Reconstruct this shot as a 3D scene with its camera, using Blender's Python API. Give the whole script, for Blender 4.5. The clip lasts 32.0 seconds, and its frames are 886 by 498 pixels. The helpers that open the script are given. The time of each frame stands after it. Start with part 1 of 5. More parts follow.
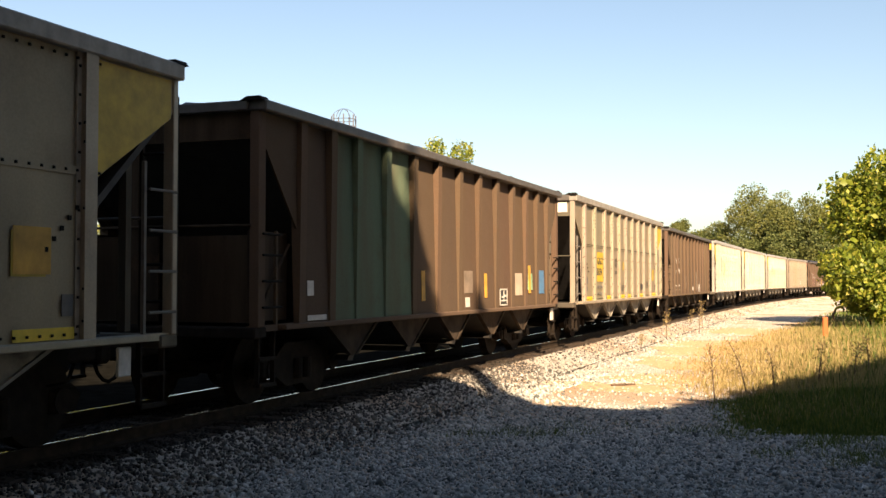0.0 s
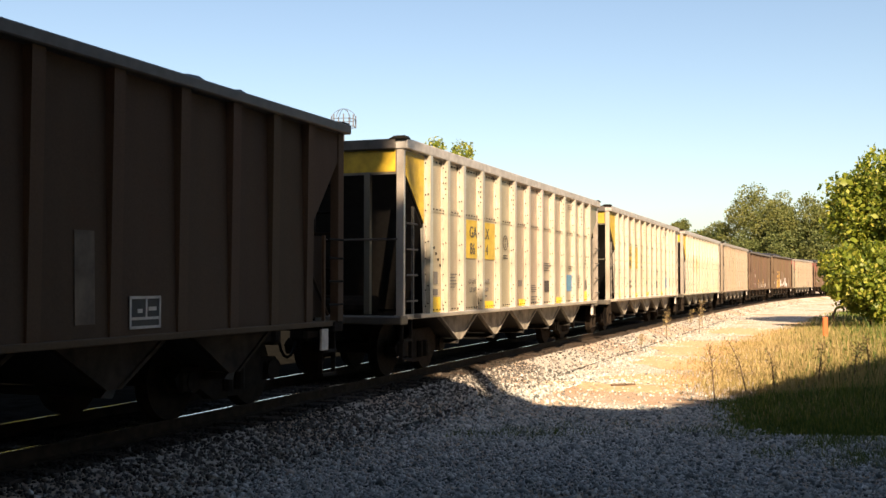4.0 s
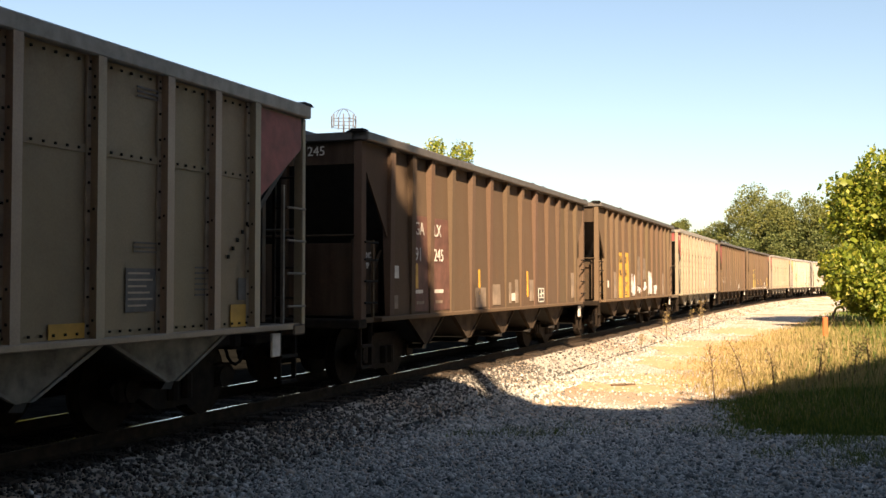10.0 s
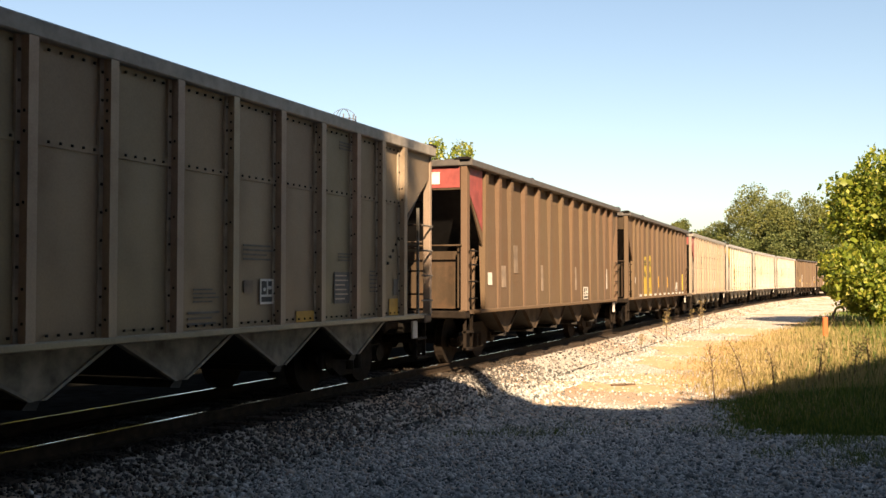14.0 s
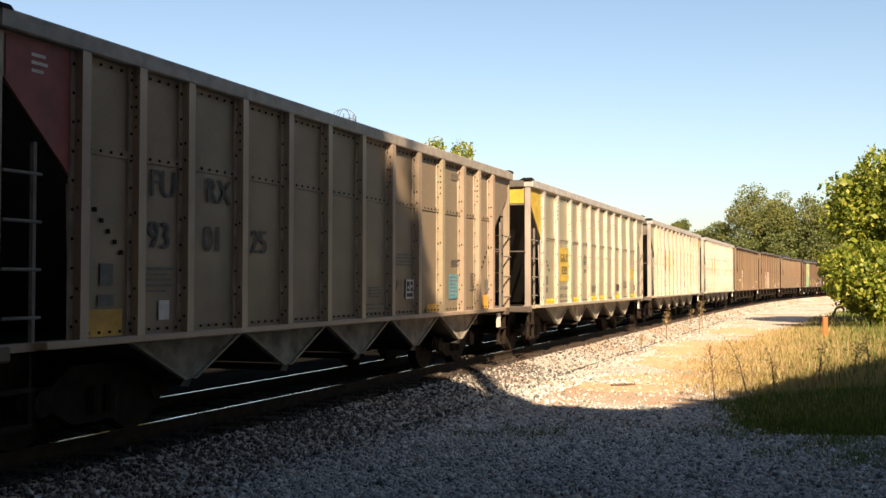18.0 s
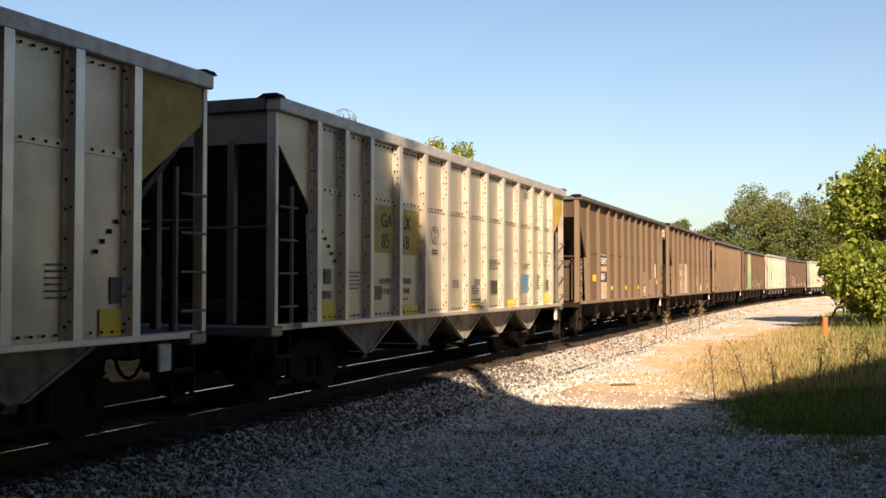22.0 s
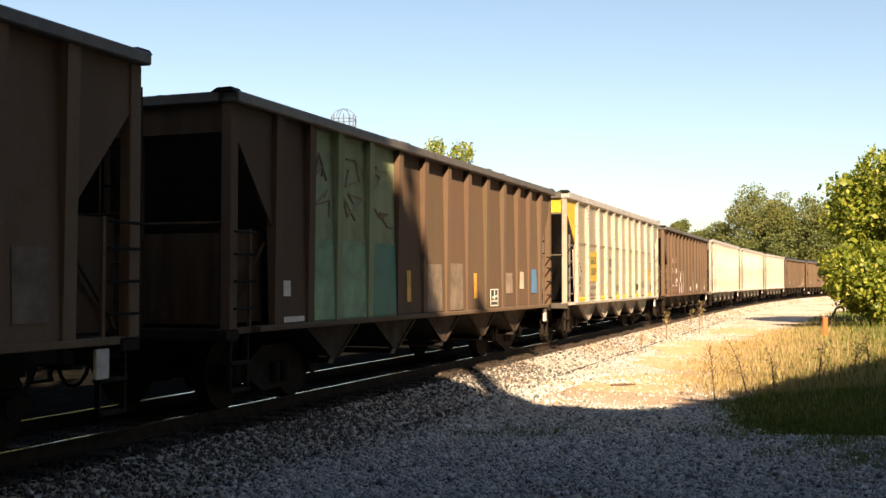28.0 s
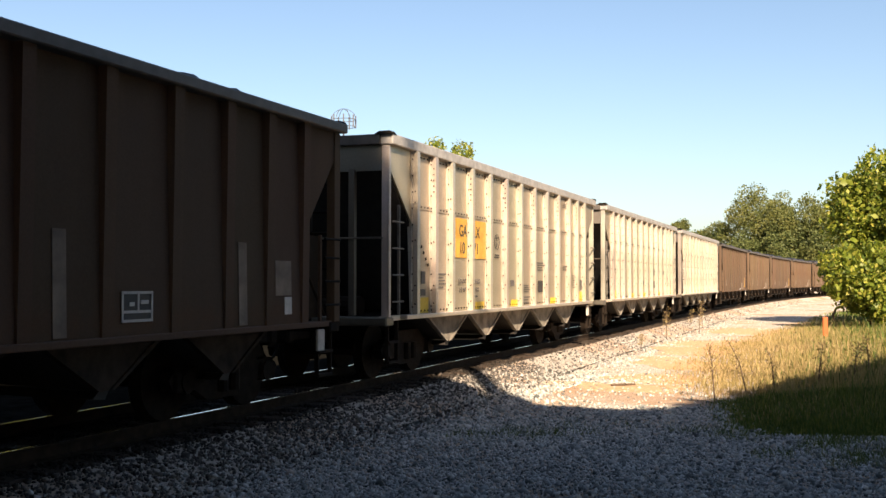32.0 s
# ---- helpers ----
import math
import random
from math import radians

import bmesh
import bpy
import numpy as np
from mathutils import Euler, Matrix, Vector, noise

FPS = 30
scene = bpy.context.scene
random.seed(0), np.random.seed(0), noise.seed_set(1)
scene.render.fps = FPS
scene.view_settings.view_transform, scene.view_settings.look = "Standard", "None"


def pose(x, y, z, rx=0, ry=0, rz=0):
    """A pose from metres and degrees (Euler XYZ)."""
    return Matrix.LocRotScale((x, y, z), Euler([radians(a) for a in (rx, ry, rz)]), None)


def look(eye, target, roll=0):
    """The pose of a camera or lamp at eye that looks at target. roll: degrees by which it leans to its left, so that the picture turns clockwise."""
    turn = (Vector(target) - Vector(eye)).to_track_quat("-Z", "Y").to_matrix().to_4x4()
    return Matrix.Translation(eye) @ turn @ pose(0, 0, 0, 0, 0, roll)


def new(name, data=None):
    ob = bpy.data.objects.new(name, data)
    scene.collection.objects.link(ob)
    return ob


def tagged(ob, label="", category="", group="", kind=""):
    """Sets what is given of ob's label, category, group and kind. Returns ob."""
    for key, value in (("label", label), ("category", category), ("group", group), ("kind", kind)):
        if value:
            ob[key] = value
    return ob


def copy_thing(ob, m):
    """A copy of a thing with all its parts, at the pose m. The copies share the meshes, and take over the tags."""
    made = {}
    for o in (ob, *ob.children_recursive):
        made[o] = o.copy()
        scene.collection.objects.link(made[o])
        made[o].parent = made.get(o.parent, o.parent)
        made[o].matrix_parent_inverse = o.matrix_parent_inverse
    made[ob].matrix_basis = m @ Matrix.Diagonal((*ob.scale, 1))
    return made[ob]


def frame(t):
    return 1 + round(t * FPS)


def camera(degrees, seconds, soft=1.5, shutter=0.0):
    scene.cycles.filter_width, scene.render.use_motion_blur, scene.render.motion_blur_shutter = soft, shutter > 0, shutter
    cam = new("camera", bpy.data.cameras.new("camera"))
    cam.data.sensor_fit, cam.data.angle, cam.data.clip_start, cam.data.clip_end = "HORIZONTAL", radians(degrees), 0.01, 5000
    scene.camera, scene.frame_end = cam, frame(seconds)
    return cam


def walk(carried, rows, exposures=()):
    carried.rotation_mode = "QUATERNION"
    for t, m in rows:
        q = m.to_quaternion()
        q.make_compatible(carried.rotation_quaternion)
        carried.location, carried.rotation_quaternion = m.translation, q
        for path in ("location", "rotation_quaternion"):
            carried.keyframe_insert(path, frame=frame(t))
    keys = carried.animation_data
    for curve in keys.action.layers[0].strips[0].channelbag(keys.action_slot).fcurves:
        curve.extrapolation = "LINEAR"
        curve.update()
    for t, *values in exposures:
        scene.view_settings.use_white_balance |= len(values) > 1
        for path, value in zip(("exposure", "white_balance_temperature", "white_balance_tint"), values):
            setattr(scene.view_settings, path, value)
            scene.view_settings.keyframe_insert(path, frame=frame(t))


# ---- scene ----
# The camera stands on the gravel beside the railway; the rail heads lie at z = 0.
EYE = (0.0, 0.0, 1.621)
# the clip's camera opens up while a dark car fills the view: seconds, stops, kelvin, tint
EXPOSURES = [(t, STOPS + e, 7300 if e >= 0 else 6600, 11) for STOPS in (1.78,) for t, e in (
    (0, 0.1), (2, -0.1), (3, 0.1), (5.5, -0.25), (8, -0.2), (9, 0.0), (10, 0.14), (12, 0.18), (13, 0.1), (14.5, 0.05), (17, 0.1), (19, -0.2), (22, -0.2), (23, 0.06), (24, 0.24), (25, 0.14), (29, 0.06), (30, -0.1), (31, 0.1), (32, -0.05))]
cam = camera(45.35, 32.0, soft=1.5)
STAND = Matrix.Translation(EYE) @ pose(0, 0, 0, 91.749, 0, 0) @ pose(0, 0, 0, 0, 0, 0.052)
walk(cam, [(0.0, STAND), (32.0, STAND)], EXPOSURES)

# ---- world, sun, exposure ----
SUN_AZ, SUN_EL = math.atan2(0.171, -0.985), radians(35.5)
SUN_DIR = Vector((math.sin(SUN_AZ) * math.cos(SUN_EL), math.cos(SUN_AZ) * math.cos(SUN_EL), math.sin(SUN_EL)))
world = bpy.data.worlds.new("world")
scene.world = world
world.use_nodes = True
wn, wl = world.node_tree.nodes, world.node_tree.links
sky = wn.new("ShaderNodeTexSky")
sky.sky_type, sky.sun_disc, sky.sun_elevation, sky.sun_rotation = "NISHITA", False, SUN_EL, SUN_AZ
sky.air_density, sky.dust_density, sky.ozone_density = 1.0, 1.2, 1.4
wn["Background"].inputs["Strength"].default_value = 0.051
wl.new(sky.outputs["Color"], wn["Background"].inputs["Color"])
sun_data = bpy.data.lights.new("sun", "SUN")
sun_data.energy, sun_data.angle, sun_data.color = 5.0, radians(0.55), (1.0, 0.77, 0.55)
sun = new("sun", sun_data)
sun.matrix_world = look(SUN_DIR * 60, (0, 0, 0))


# ---- materials ----
def material(name, rough=0.6, metal=0.0):
    m = bpy.data.materials.new(name)
    m.use_nodes = True
    nt = m.node_tree
    b = nt.nodes["Principled BSDF"]
    b.inputs["Specular IOR Level"].default_value = 0.12 if rough > 0.8 else 0.4
    b.inputs["Roughness"].default_value, b.inputs["Metallic"].default_value = rough, metal
    return m, nt, b


def node(nt, kind, **values):
    n = nt.nodes.new(kind)
    for key, v in values.items():
        n.inputs[key].default_value = v
    return n


def ramp(nt, fac, stops):
    r = nt.nodes.new("ShaderNodeValToRGB")
    els = r.color_ramp.elements
    while len(els) < len(stops):
        els.new(0.5)
    for e, (p, c) in zip(els, stops):
        e.position, e.color = p, (*c, 1.0) if len(c) == 3 else c
    nt.links.new(fac, r.inputs["Fac"])
    return r.outputs["Color"]


def noise_of(nt, scale, coords="Object", stretch=None, detail=4.0, rough=0.6):
    tc = nt.nodes.new("ShaderNodeTexCoord")
    n = node(nt, "ShaderNodeTexNoise", Scale=scale, Detail=detail, Roughness=rough)
    if stretch:
        mp = nt.nodes.new("ShaderNodeMapping")
        mp.inputs["Scale"].default_value = stretch
        nt.links.new(tc.outputs[coords], mp.inputs["Vector"])
        nt.links.new(mp.outputs["Vector"], n.inputs["Vector"])
        return n.outputs["Fac"], mp
    nt.links.new(tc.outputs[coords], n.inputs["Vector"])
    return n.outputs["Fac"], None


def mix(nt, fac, a, b, mode="MIX"):
    n = nt.nodes.new("ShaderNodeMix")
    n.data_type, n.blend_type = "RGBA", mode
    for sock, v in ((n.inputs[0], fac), (n.inputs[6], a), (n.inputs[7], b)):
        if isinstance(v, (int, float)):
            sock.default_value = v
        elif isinstance(v, tuple):
            sock.default_value = (*v, 1.0)
        else:
            nt.links.new(v, sock)
    return n.outputs[2]


def bump(nt, b, height, strength=0.3, distance=0.02):
    n = node(nt, "ShaderNodeBump", Strength=strength, Distance=distance)
    nt.links.new(height, n.inputs["Height"])
    nt.links.new(n.outputs["Normal"], b.inputs["Normal"])


def plain(name, color, rough=0.6, metal=0.0, var=0.25, scale=6.0, relief=0.15):
    m, nt, b = material(name, rough, metal)
    f, _ = noise_of(nt, scale)
    lo, hi = tuple(c * (1 - var) for c in color), tuple(min(1, c * (1 + var)) for c in color)
    nt.links.new(ramp(nt, f, [(0.3, lo), (0.7, hi)]), b.inputs["Base Color"])
    f2, _ = noise_of(nt, scale * 9)
    bump(nt, b, f2, relief, 0.01)
    return m


def car_paint(name, streak, grime, rough, metal=0.0):
    """Weathered car side: the object's own colour, run-down dirt streaks, rusty patches and dust along the sill."""
    m, nt, b = material(name, rough, metal)
    info = nt.nodes.new("ShaderNodeObjectInfo")
    seed = node(nt, "ShaderNodeMath")
    seed.operation = "MULTIPLY"
    seed.inputs[1].default_value = 37.0
    nt.links.new(info.outputs["Alpha"], seed.inputs[0])
    comb = nt.nodes.new("ShaderNodeCombineXYZ")
    nt.links.new(seed.outputs[0], comb.inputs["X"])
    nt.links.new(seed.outputs[0], comb.inputs["Z"])
    fs, mp = noise_of(nt, 2.2, stretch=(1.0, 1.0, 0.1), detail=5.0)
    nt.links.new(comb.outputs["Vector"], mp.inputs["Location"])
    fp, mp2 = noise_of(nt, 0.9, stretch=(1.0, 1.0, 1.0), detail=6.0, rough=0.7)
    nt.links.new(comb.outputs["Vector"], mp2.inputs["Location"])
    fg, _ = noise_of(nt, 38.0, detail=3.0)
    c1 = mix(nt, ramp(nt, fs, [(0.42, (0, 0, 0)), (0.68, (streak, streak, streak))]), info.outputs["Color"], grime)
    c2 = mix(nt, ramp(nt, fp, [(0.55, (0, 0, 0)), (0.72, (streak * (1 - 0.75 * metal),) * 3)]), c1, (0.13, 0.075, 0.045))
    c3 = mix(nt, ramp(nt, fg, [(0.35, (0.86, 0.86, 0.86)), (0.7, (1.08, 1.08, 1.08))]), c2, c2)
    tone = mix(nt, 1.0, c3, ramp(nt, fg, [(0.3, (0.85, 0.85, 0.85)), (0.7, (1.0, 1.0, 1.0))]), "MULTIPLY")
    rnd = ramp(nt, info.outputs["Random"], [(0.0, (0.88, 0.88, 0.88)), (1.0, (1.0, 1.0, 1.0))])
    tone2 = mix(nt, 1.0, tone, rnd, "MULTIPLY")
    nt.links.new(tone2, b.inputs["Base Color"])
    nt.links.new(ramp(nt, fp, [(0.3, (rough - 0.1,) * 3), (0.7, (min(1, rough + 0.2),) * 3)]), b.inputs["Roughness"])
    dent, _ = noise_of(nt, 1.6, detail=2.0)
    bump(nt, b, dent, 0.25, 0.05)
    return m


PAINT_S = car_paint("aluminium_paint", 0.24, (0.3, 0.24, 0.17), 0.4, 0.72)
PAINT_D = car_paint("dusty_dull_paint", 0.35, (0.19, 0.16, 0.125), 0.55, 0.42)
PAINT_B = car_paint("dusty_steel_paint", 0.55, (0.12, 0.085, 0.056), 0.85)
CHORD = plain("top_chord_grey", (0.085, 0.078, 0.072), 0.55, 0.2)
CHORD_S = plain("aluminium_chord", (0.38, 0.368, 0.35), 0.5, 0.4)
CHORD_D = plain("dusty_chord", (0.24, 0.225, 0.2), 0.6, 0.2)
FLANGE = plain("dull_post_flange", (0.47, 0.435, 0.375), 0.5, 0.5)
FLANGE_D = plain("dull_tan_post_flange", (0.25, 0.22, 0.175), 0.7, 0.1)
LADDER = plain("grimy_ladder_steel", (0.13, 0.12, 0.105), 0.7, 0.2)
# black lowered further to hold the shade under the cars
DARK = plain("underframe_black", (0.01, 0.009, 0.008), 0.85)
PLATE_S = plain("stained_pocket_plate", (0.19, 0.175, 0.145), 0.85, 0.0, 0.5, 3.5)
PLATE_B = plain("brown_pocket_plate", (0.04, 0.03, 0.022), 0.85, 0.0, 0.5, 3.5)
EDGE_S = plain("worn_pocket_edge", (0.17, 0.158, 0.135), 0.6, 0.0, 0.3, 6.0)
# grimy plate, darkened as well for the shade below the sill
POCKET = plain("grimy_shaded_plate", (0.018, 0.016, 0.014), 0.7, 0.0, 0.45, 4.0)
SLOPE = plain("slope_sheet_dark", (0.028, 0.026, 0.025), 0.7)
# brown steel coloured near black for the shade around the bogies
SHADED_STEEL = plain("shaded_brown_steel", (0.016, 0.012, 0.009), 0.85, 0.0, 0.4, 9.0, 0.4)
STEEL = plain("worn_rail_steel", (0.75, 0.74, 0.72), 0.15, 1.0, 0.08, 14.0, 0.04)
RAILWEB = plain("rusty_rail_side", (0.028, 0.02, 0.014), 0.85, 0.1, 0.4, 7.0, 0.4)
YELLOW = plain("yellow_panel", (0.42, 0.29, 0.025), 0.55, 0.0, 0.25, 5.0)
YELLOW_P = plain("reflector_yellow", (0.6, 0.42, 0.02), 0.4, 0.0, 0.12, 12.0)
PLATE_G = plain("grey_data_plate", (0.09, 0.085, 0.08), 0.6, 0.0, 0.3, 9.0)
DARKRED = plain("faded_dark_red_paint", (0.1, 0.046, 0.034), 0.75, 0.0, 0.35, 4.0)
GREENM = plain("faded_mid_green_panel", (0.13, 0.24, 0.13), 0.65, 0.0, 0.4, 3.0)
OLIVE = plain("dull_yellow_panel", (0.33, 0.24, 0.03), 0.6, 0.0, 0.25, 4.0)
WHITE = plain("white_marking", (0.5, 0.48, 0.44), 0.6, 0.0, 0.2, 8.0)
BLACKM = plain("black_marking", (0.03, 0.03, 0.03), 0.6)
RED = plain("red_end_paint", (0.22, 0.05, 0.045), 0.6, 0.0, 0.3, 4.0)
ORANGE = plain("orange_plastic", (0.46, 0.1, 0.03), 0.45, 0.0, 0.12, 6.0)
BLUE = plain("blue_panel", (0.06, 0.16, 0.3), 0.5)
TEAL = plain("teal_panel", (0.06, 0.18, 0.22), 0.5)
GREENP = plain("pale_green_panel", (0.2, 0.34, 0.2), 0.6, 0.0, 0.35, 2.0)
GREEND = plain("deep_green_panel", (0.014, 0.13, 0.085), 0.6, 0.0, 0.3, 2.5)
GHOST = plain("faded_white_patch", (0.18, 0.14, 0.105), 0.75, 0.0, 0.4, 3.0)
GHOST2 = plain("faint_washed_patch", (0.135, 0.104, 0.076), 0.8, 0.0, 0.45, 3.0)
DUSTY = plain("dusty_white_panel", (0.38, 0.31, 0.24), 0.7, 0.0, 0.2, 2.5)
GRAF = plain("pale_spray_paint", (0.33, 0.31, 0.31), 0.6, 0.0, 0.3, 4.0)
AMBER = plain("amber_panel", (0.46, 0.26, 0.04), 0.6, 0.0, 0.35, 3.0)
TIE = plain("creosoted_timber", (0.04, 0.03, 0.023), 0.85, 0.0, 0.45, 5.0, 0.5)
COAL = plain("coal", (0.02, 0.02, 0.022), 0.55, 0.0, 0.6, 12.0, 0.9)
BARK = plain("bark", (0.1, 0.075, 0.055), 0.9, 0.0, 0.4, 7.0, 0.7)
MAST = plain("weathered_mast", (0.065, 0.068, 0.08), 0.6, 0.2, 0.15, 8.0)


def island_mat(name, stops, rough=0.6, scale=0.25, patch=None, transl=0.0):
    m, nt, b = material(name, rough)
    geo = nt.nodes.new("ShaderNodeNewGeometry")
    col = ramp(nt, geo.outputs["Random Per Island"], stops)
    if patch:
        f, _ = noise_of(nt, scale, detail=3.0)
        col = mix(nt, ramp(nt, f, [(0.42, (0, 0, 0)), (0.6, (1, 1, 1))]), col, ramp(nt, geo.outputs["Random Per Island"], patch))
    nt.links.new(col, b.inputs["Base Color"])
    if transl:
        out = nt.nodes["Material Output"]
        t = nt.nodes.new("ShaderNodeBsdfTranslucent")
        nt.links.new(col, t.inputs["Color"])
        s = nt.nodes.new("ShaderNodeMixShader")
        s.inputs["Fac"].default_value = transl
        nt.links.new(b.outputs["BSDF"], s.inputs[1])
        nt.links.new(t.outputs["BSDF"], s.inputs[2])
        nt.links.new(s.outputs["Shader"], out.inputs["Surface"])
    return m


# oil and dust stains, darkened further to carry the shade beside the train
OILY_SHADED = island_mat("oily_shaded_ballast", [(0.0, (0.012, 0.011, 0.01)), (0.6, (0.03, 0.026, 0.022)), (1.0, (0.06, 0.052, 0.044))], 0.85)
GREYED = island_mat("dusty_shaded_ballast", [(0.0, (0.03, 0.029, 0.028)), (0.5, (0.085, 0.082, 0.078)), (0.9, (0.16, 0.152, 0.142)), (1.0, (0.2, 0.18, 0.155))], 0.85)
STONES = island_mat("granite_ballast", [(0.0, (0.07, 0.08, 0.08)), (0.25, (0.21, 0.23, 0.225)), (0.6, (0.38, 0.395, 0.38)), (0.92, (0.58, 0.575, 0.54)), (1.0, (0.42, 0.35, 0.28))], 0.85)
LEAF_NEAR = island_mat("leaf_yellow_green", [(0.0, (0.06, 0.1, 0.014)), (0.45, (0.16, 0.21, 0.024)), (0.8, (0.28, 0.31, 0.042)), (1.0, (0.39, 0.37, 0.075))], 0.5, 0.35, None, 0.45)
LEAF_FAR = island_mat("leaf_green", [(0.0, (0.06, 0.085, 0.028)), (0.5, (0.1, 0.13, 0.04)), (1.0, (0.16, 0.18, 0.055))], 0.6, 0.12, [(0.0, (0.1, 0.12, 0.03)), (1.0, (0.19, 0.19, 0.05))], 0.4)
LEAF_DARK = island_mat("leaf_deep_green", [(0.0, (0.025, 0.04, 0.012)), (0.5, (0.045, 0.065, 0.02)), (1.0, (0.08, 0.1, 0.03))], 0.6, 0.12, None, 0.12)
GRASS_DRY = island_mat("straw_grass", [(0.0, (0.18, 0.135, 0.055)), (0.5, (0.32, 0.235, 0.105)), (0.85, (0.43, 0.33, 0.175)), (1.0, (0.2, 0.19, 0.055))], 0.7, 0.16, [(0.0, (0.17, 0.15, 0.05)), (1.0, (0.34, 0.265, 0.1))], 0.25)
GRASS_GREEN = island_mat("green_grass", [(0.0, (0.03, 0.06, 0.008)), (0.6, (0.075, 0.125, 0.014)), (1.0, (0.2, 0.2, 0.04))], 0.6, 0.3, None, 0.3)


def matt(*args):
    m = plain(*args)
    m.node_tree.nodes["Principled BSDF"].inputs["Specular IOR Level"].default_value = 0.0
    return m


EARTH = plain("sandy_orange_earth", (0.42, 0.28, 0.17), 0.95, 0.0, 0.35, 9.0, 0.9)


def ground_mat():
    m, nt, b = material("gravel_and_earth", 0.95)
    f1, _ = noise_of(nt, 0.28, detail=6.0)
    f2, _ = noise_of(nt, 24.0, detail=5.0, rough=0.7)
    base = ramp(nt, f2, [(0.3, (0.27, 0.255, 0.23)), (0.5, (0.4, 0.372, 0.33)), (0.75, (0.52, 0.48, 0.42))])
    earth = ramp(nt, f2, [(0.3, (0.27, 0.16, 0.09)), (0.7, (0.42, 0.29, 0.18))])
    nt.links.new(mix(nt, ramp(nt, f1, [(0.45, (0, 0, 0)), (0.62, (0.8, 0.8, 0.8))]), base, earth), b.inputs["Base Color"])
    bump(nt, b, f2, 0.9, 0.05)
    return m


GROUND = ground_mat()
# bed colour lowered for the shade under the train
BALLAST = plain("dusty_shaded_bed", (0.024, 0.021, 0.018), 0.95, 0.0, 0.5, 22.0, 0.9)
# soil coloured near black to stand in for the train's shade
VERGE_SHADE = matt("coal_dusted_soil", (0.008, 0.008, 0.007), 1.0, 0.0, 0.5, 3.0, 0.8)
TURF = plain("turf_soil", (0.035, 0.045, 0.014), 0.95, 0.0, 0.5, 3.0, 0.8)


# ---- geometry helpers ----
def mesh_of(name, verts, faces, mats):
    me = bpy.data.meshes.new(name)
    me.from_pydata([tuple(v) for v in verts], [], [tuple(f) for f in faces])
    for m in mats if isinstance(mats, (list, tuple)) else [mats]:
        me.materials.append(m)
    me.update()
    return me


def tri_mesh(name, verts, tris, mat):
    """A large mesh of triangles from numpy arrays."""
    me = bpy.data.meshes.new(name)
    me.vertices.add(len(verts))
    me.vertices.foreach_set("co", np.asarray(verts, dtype=np.float32).ravel())
    n = len(tris)
    me.loops.add(n * 3)
    me.loops.foreach_set("vertex_index", np.asarray(tris, dtype=np.int32).ravel())
    me.polygons.add(n)
    me.polygons.foreach_set("loop_start", np.arange(0, n * 3, 3, dtype=np.int32))
    me.materials.append(mat)
    me.update(calc_edges=True)
    return me


class Build:
    """Collects boxes, prisms and tubes into one bmesh."""

    def __init__(self):
        self.bm = bmesh.new()

    def box(self, x0, x1, y0, y1, z0, z1, bevel=0.0):
        m = Matrix.LocRotScale(((x0 + x1) / 2, (y0 + y1) / 2, (z0 + z1) / 2), None, (abs(x1 - x0), abs(y1 - y0), abs(z1 - z0)))
        r = bmesh.ops.create_cube(self.bm, size=1.0, matrix=m)
        if bevel:
            es = list({e for v in r["verts"] for e in v.link_edges})
            bmesh.ops.bevel(self.bm, geom=es, offset=bevel, segments=1, affect="EDGES")
        return self

    def prism(self, outline, axis, a, b):
        """outline: 2D points; axis 'x', 'y' or 'z' along which it is drawn out from a to b."""
        def place(p, t):
            return {"x": (t, p[0], p[1]), "y": (p[0], t, p[1]), "z": (p[0], p[1], t)}[axis]
        lo = [self.bm.verts.new(place(p, a)) for p in outline]
        hi = [self.bm.verts.new(place(p, b)) for p in outline]
        n = len(outline)
        self.bm.faces.new(lo[::-1])
        self.bm.faces.new(hi)
        for i in range(n):
            self.bm.faces.new((lo[i], lo[(i + 1) % n], hi[(i + 1) % n], hi[i]))
        return self

    def tube(self, p, q, r, r2=None, seg=8):
        p, q = Vector(p), Vector(q)
        m = Matrix.Translation((p + q) / 2) @ (q - p).to_track_quat("Z", "Y").to_matrix().to_4x4()
        bmesh.ops.create_cone(self.bm, cap_ends=True, segments=seg, radius1=r, radius2=r if r2 is None else r2, depth=(q - p).length, matrix=m)
        return self

    def mesh(self, name, mat):
        bmesh.ops.recalc_face_normals(self.bm, faces=self.bm.faces)
        me = bpy.data.meshes.new(name)
        self.bm.to_mesh(me)
        self.bm.free()
        me.materials.append(mat)
        return me


def part(name, built, mat, parent, label="", m=None):
    me = built if isinstance(built, bpy.types.Mesh) else built.mesh(name, mat)
    ob = new(name, me)
    ob.parent = parent
    if m is not None:
        ob.matrix_basis = m
    if label:
        ob["label"] = label
    return ob


def thing(name, label, category, group="", kind="", at=None, data=None):
    ob = new(name, data)
    if at is not None:
        ob.matrix_basis = at
    return tagged(ob, label, category, group, kind)


# ---- the line of the railway ----
DS = 0.5
RS = np.arange(-440.0, 620.0, DS)
RK = np.where(RS < 0, -0.00079, np.where(RS < 200, -0.00079 + 2.758e-5 * RS, 0.0))
RH = np.concatenate([[0.0], np.cumsum((RK[1:] + RK[:-1]) / 2 * DS)])
I0 = int(440 / DS)
RH = RH - RH[I0] + 0.36874
HM = (RH[1:] + RH[:-1]) / 2
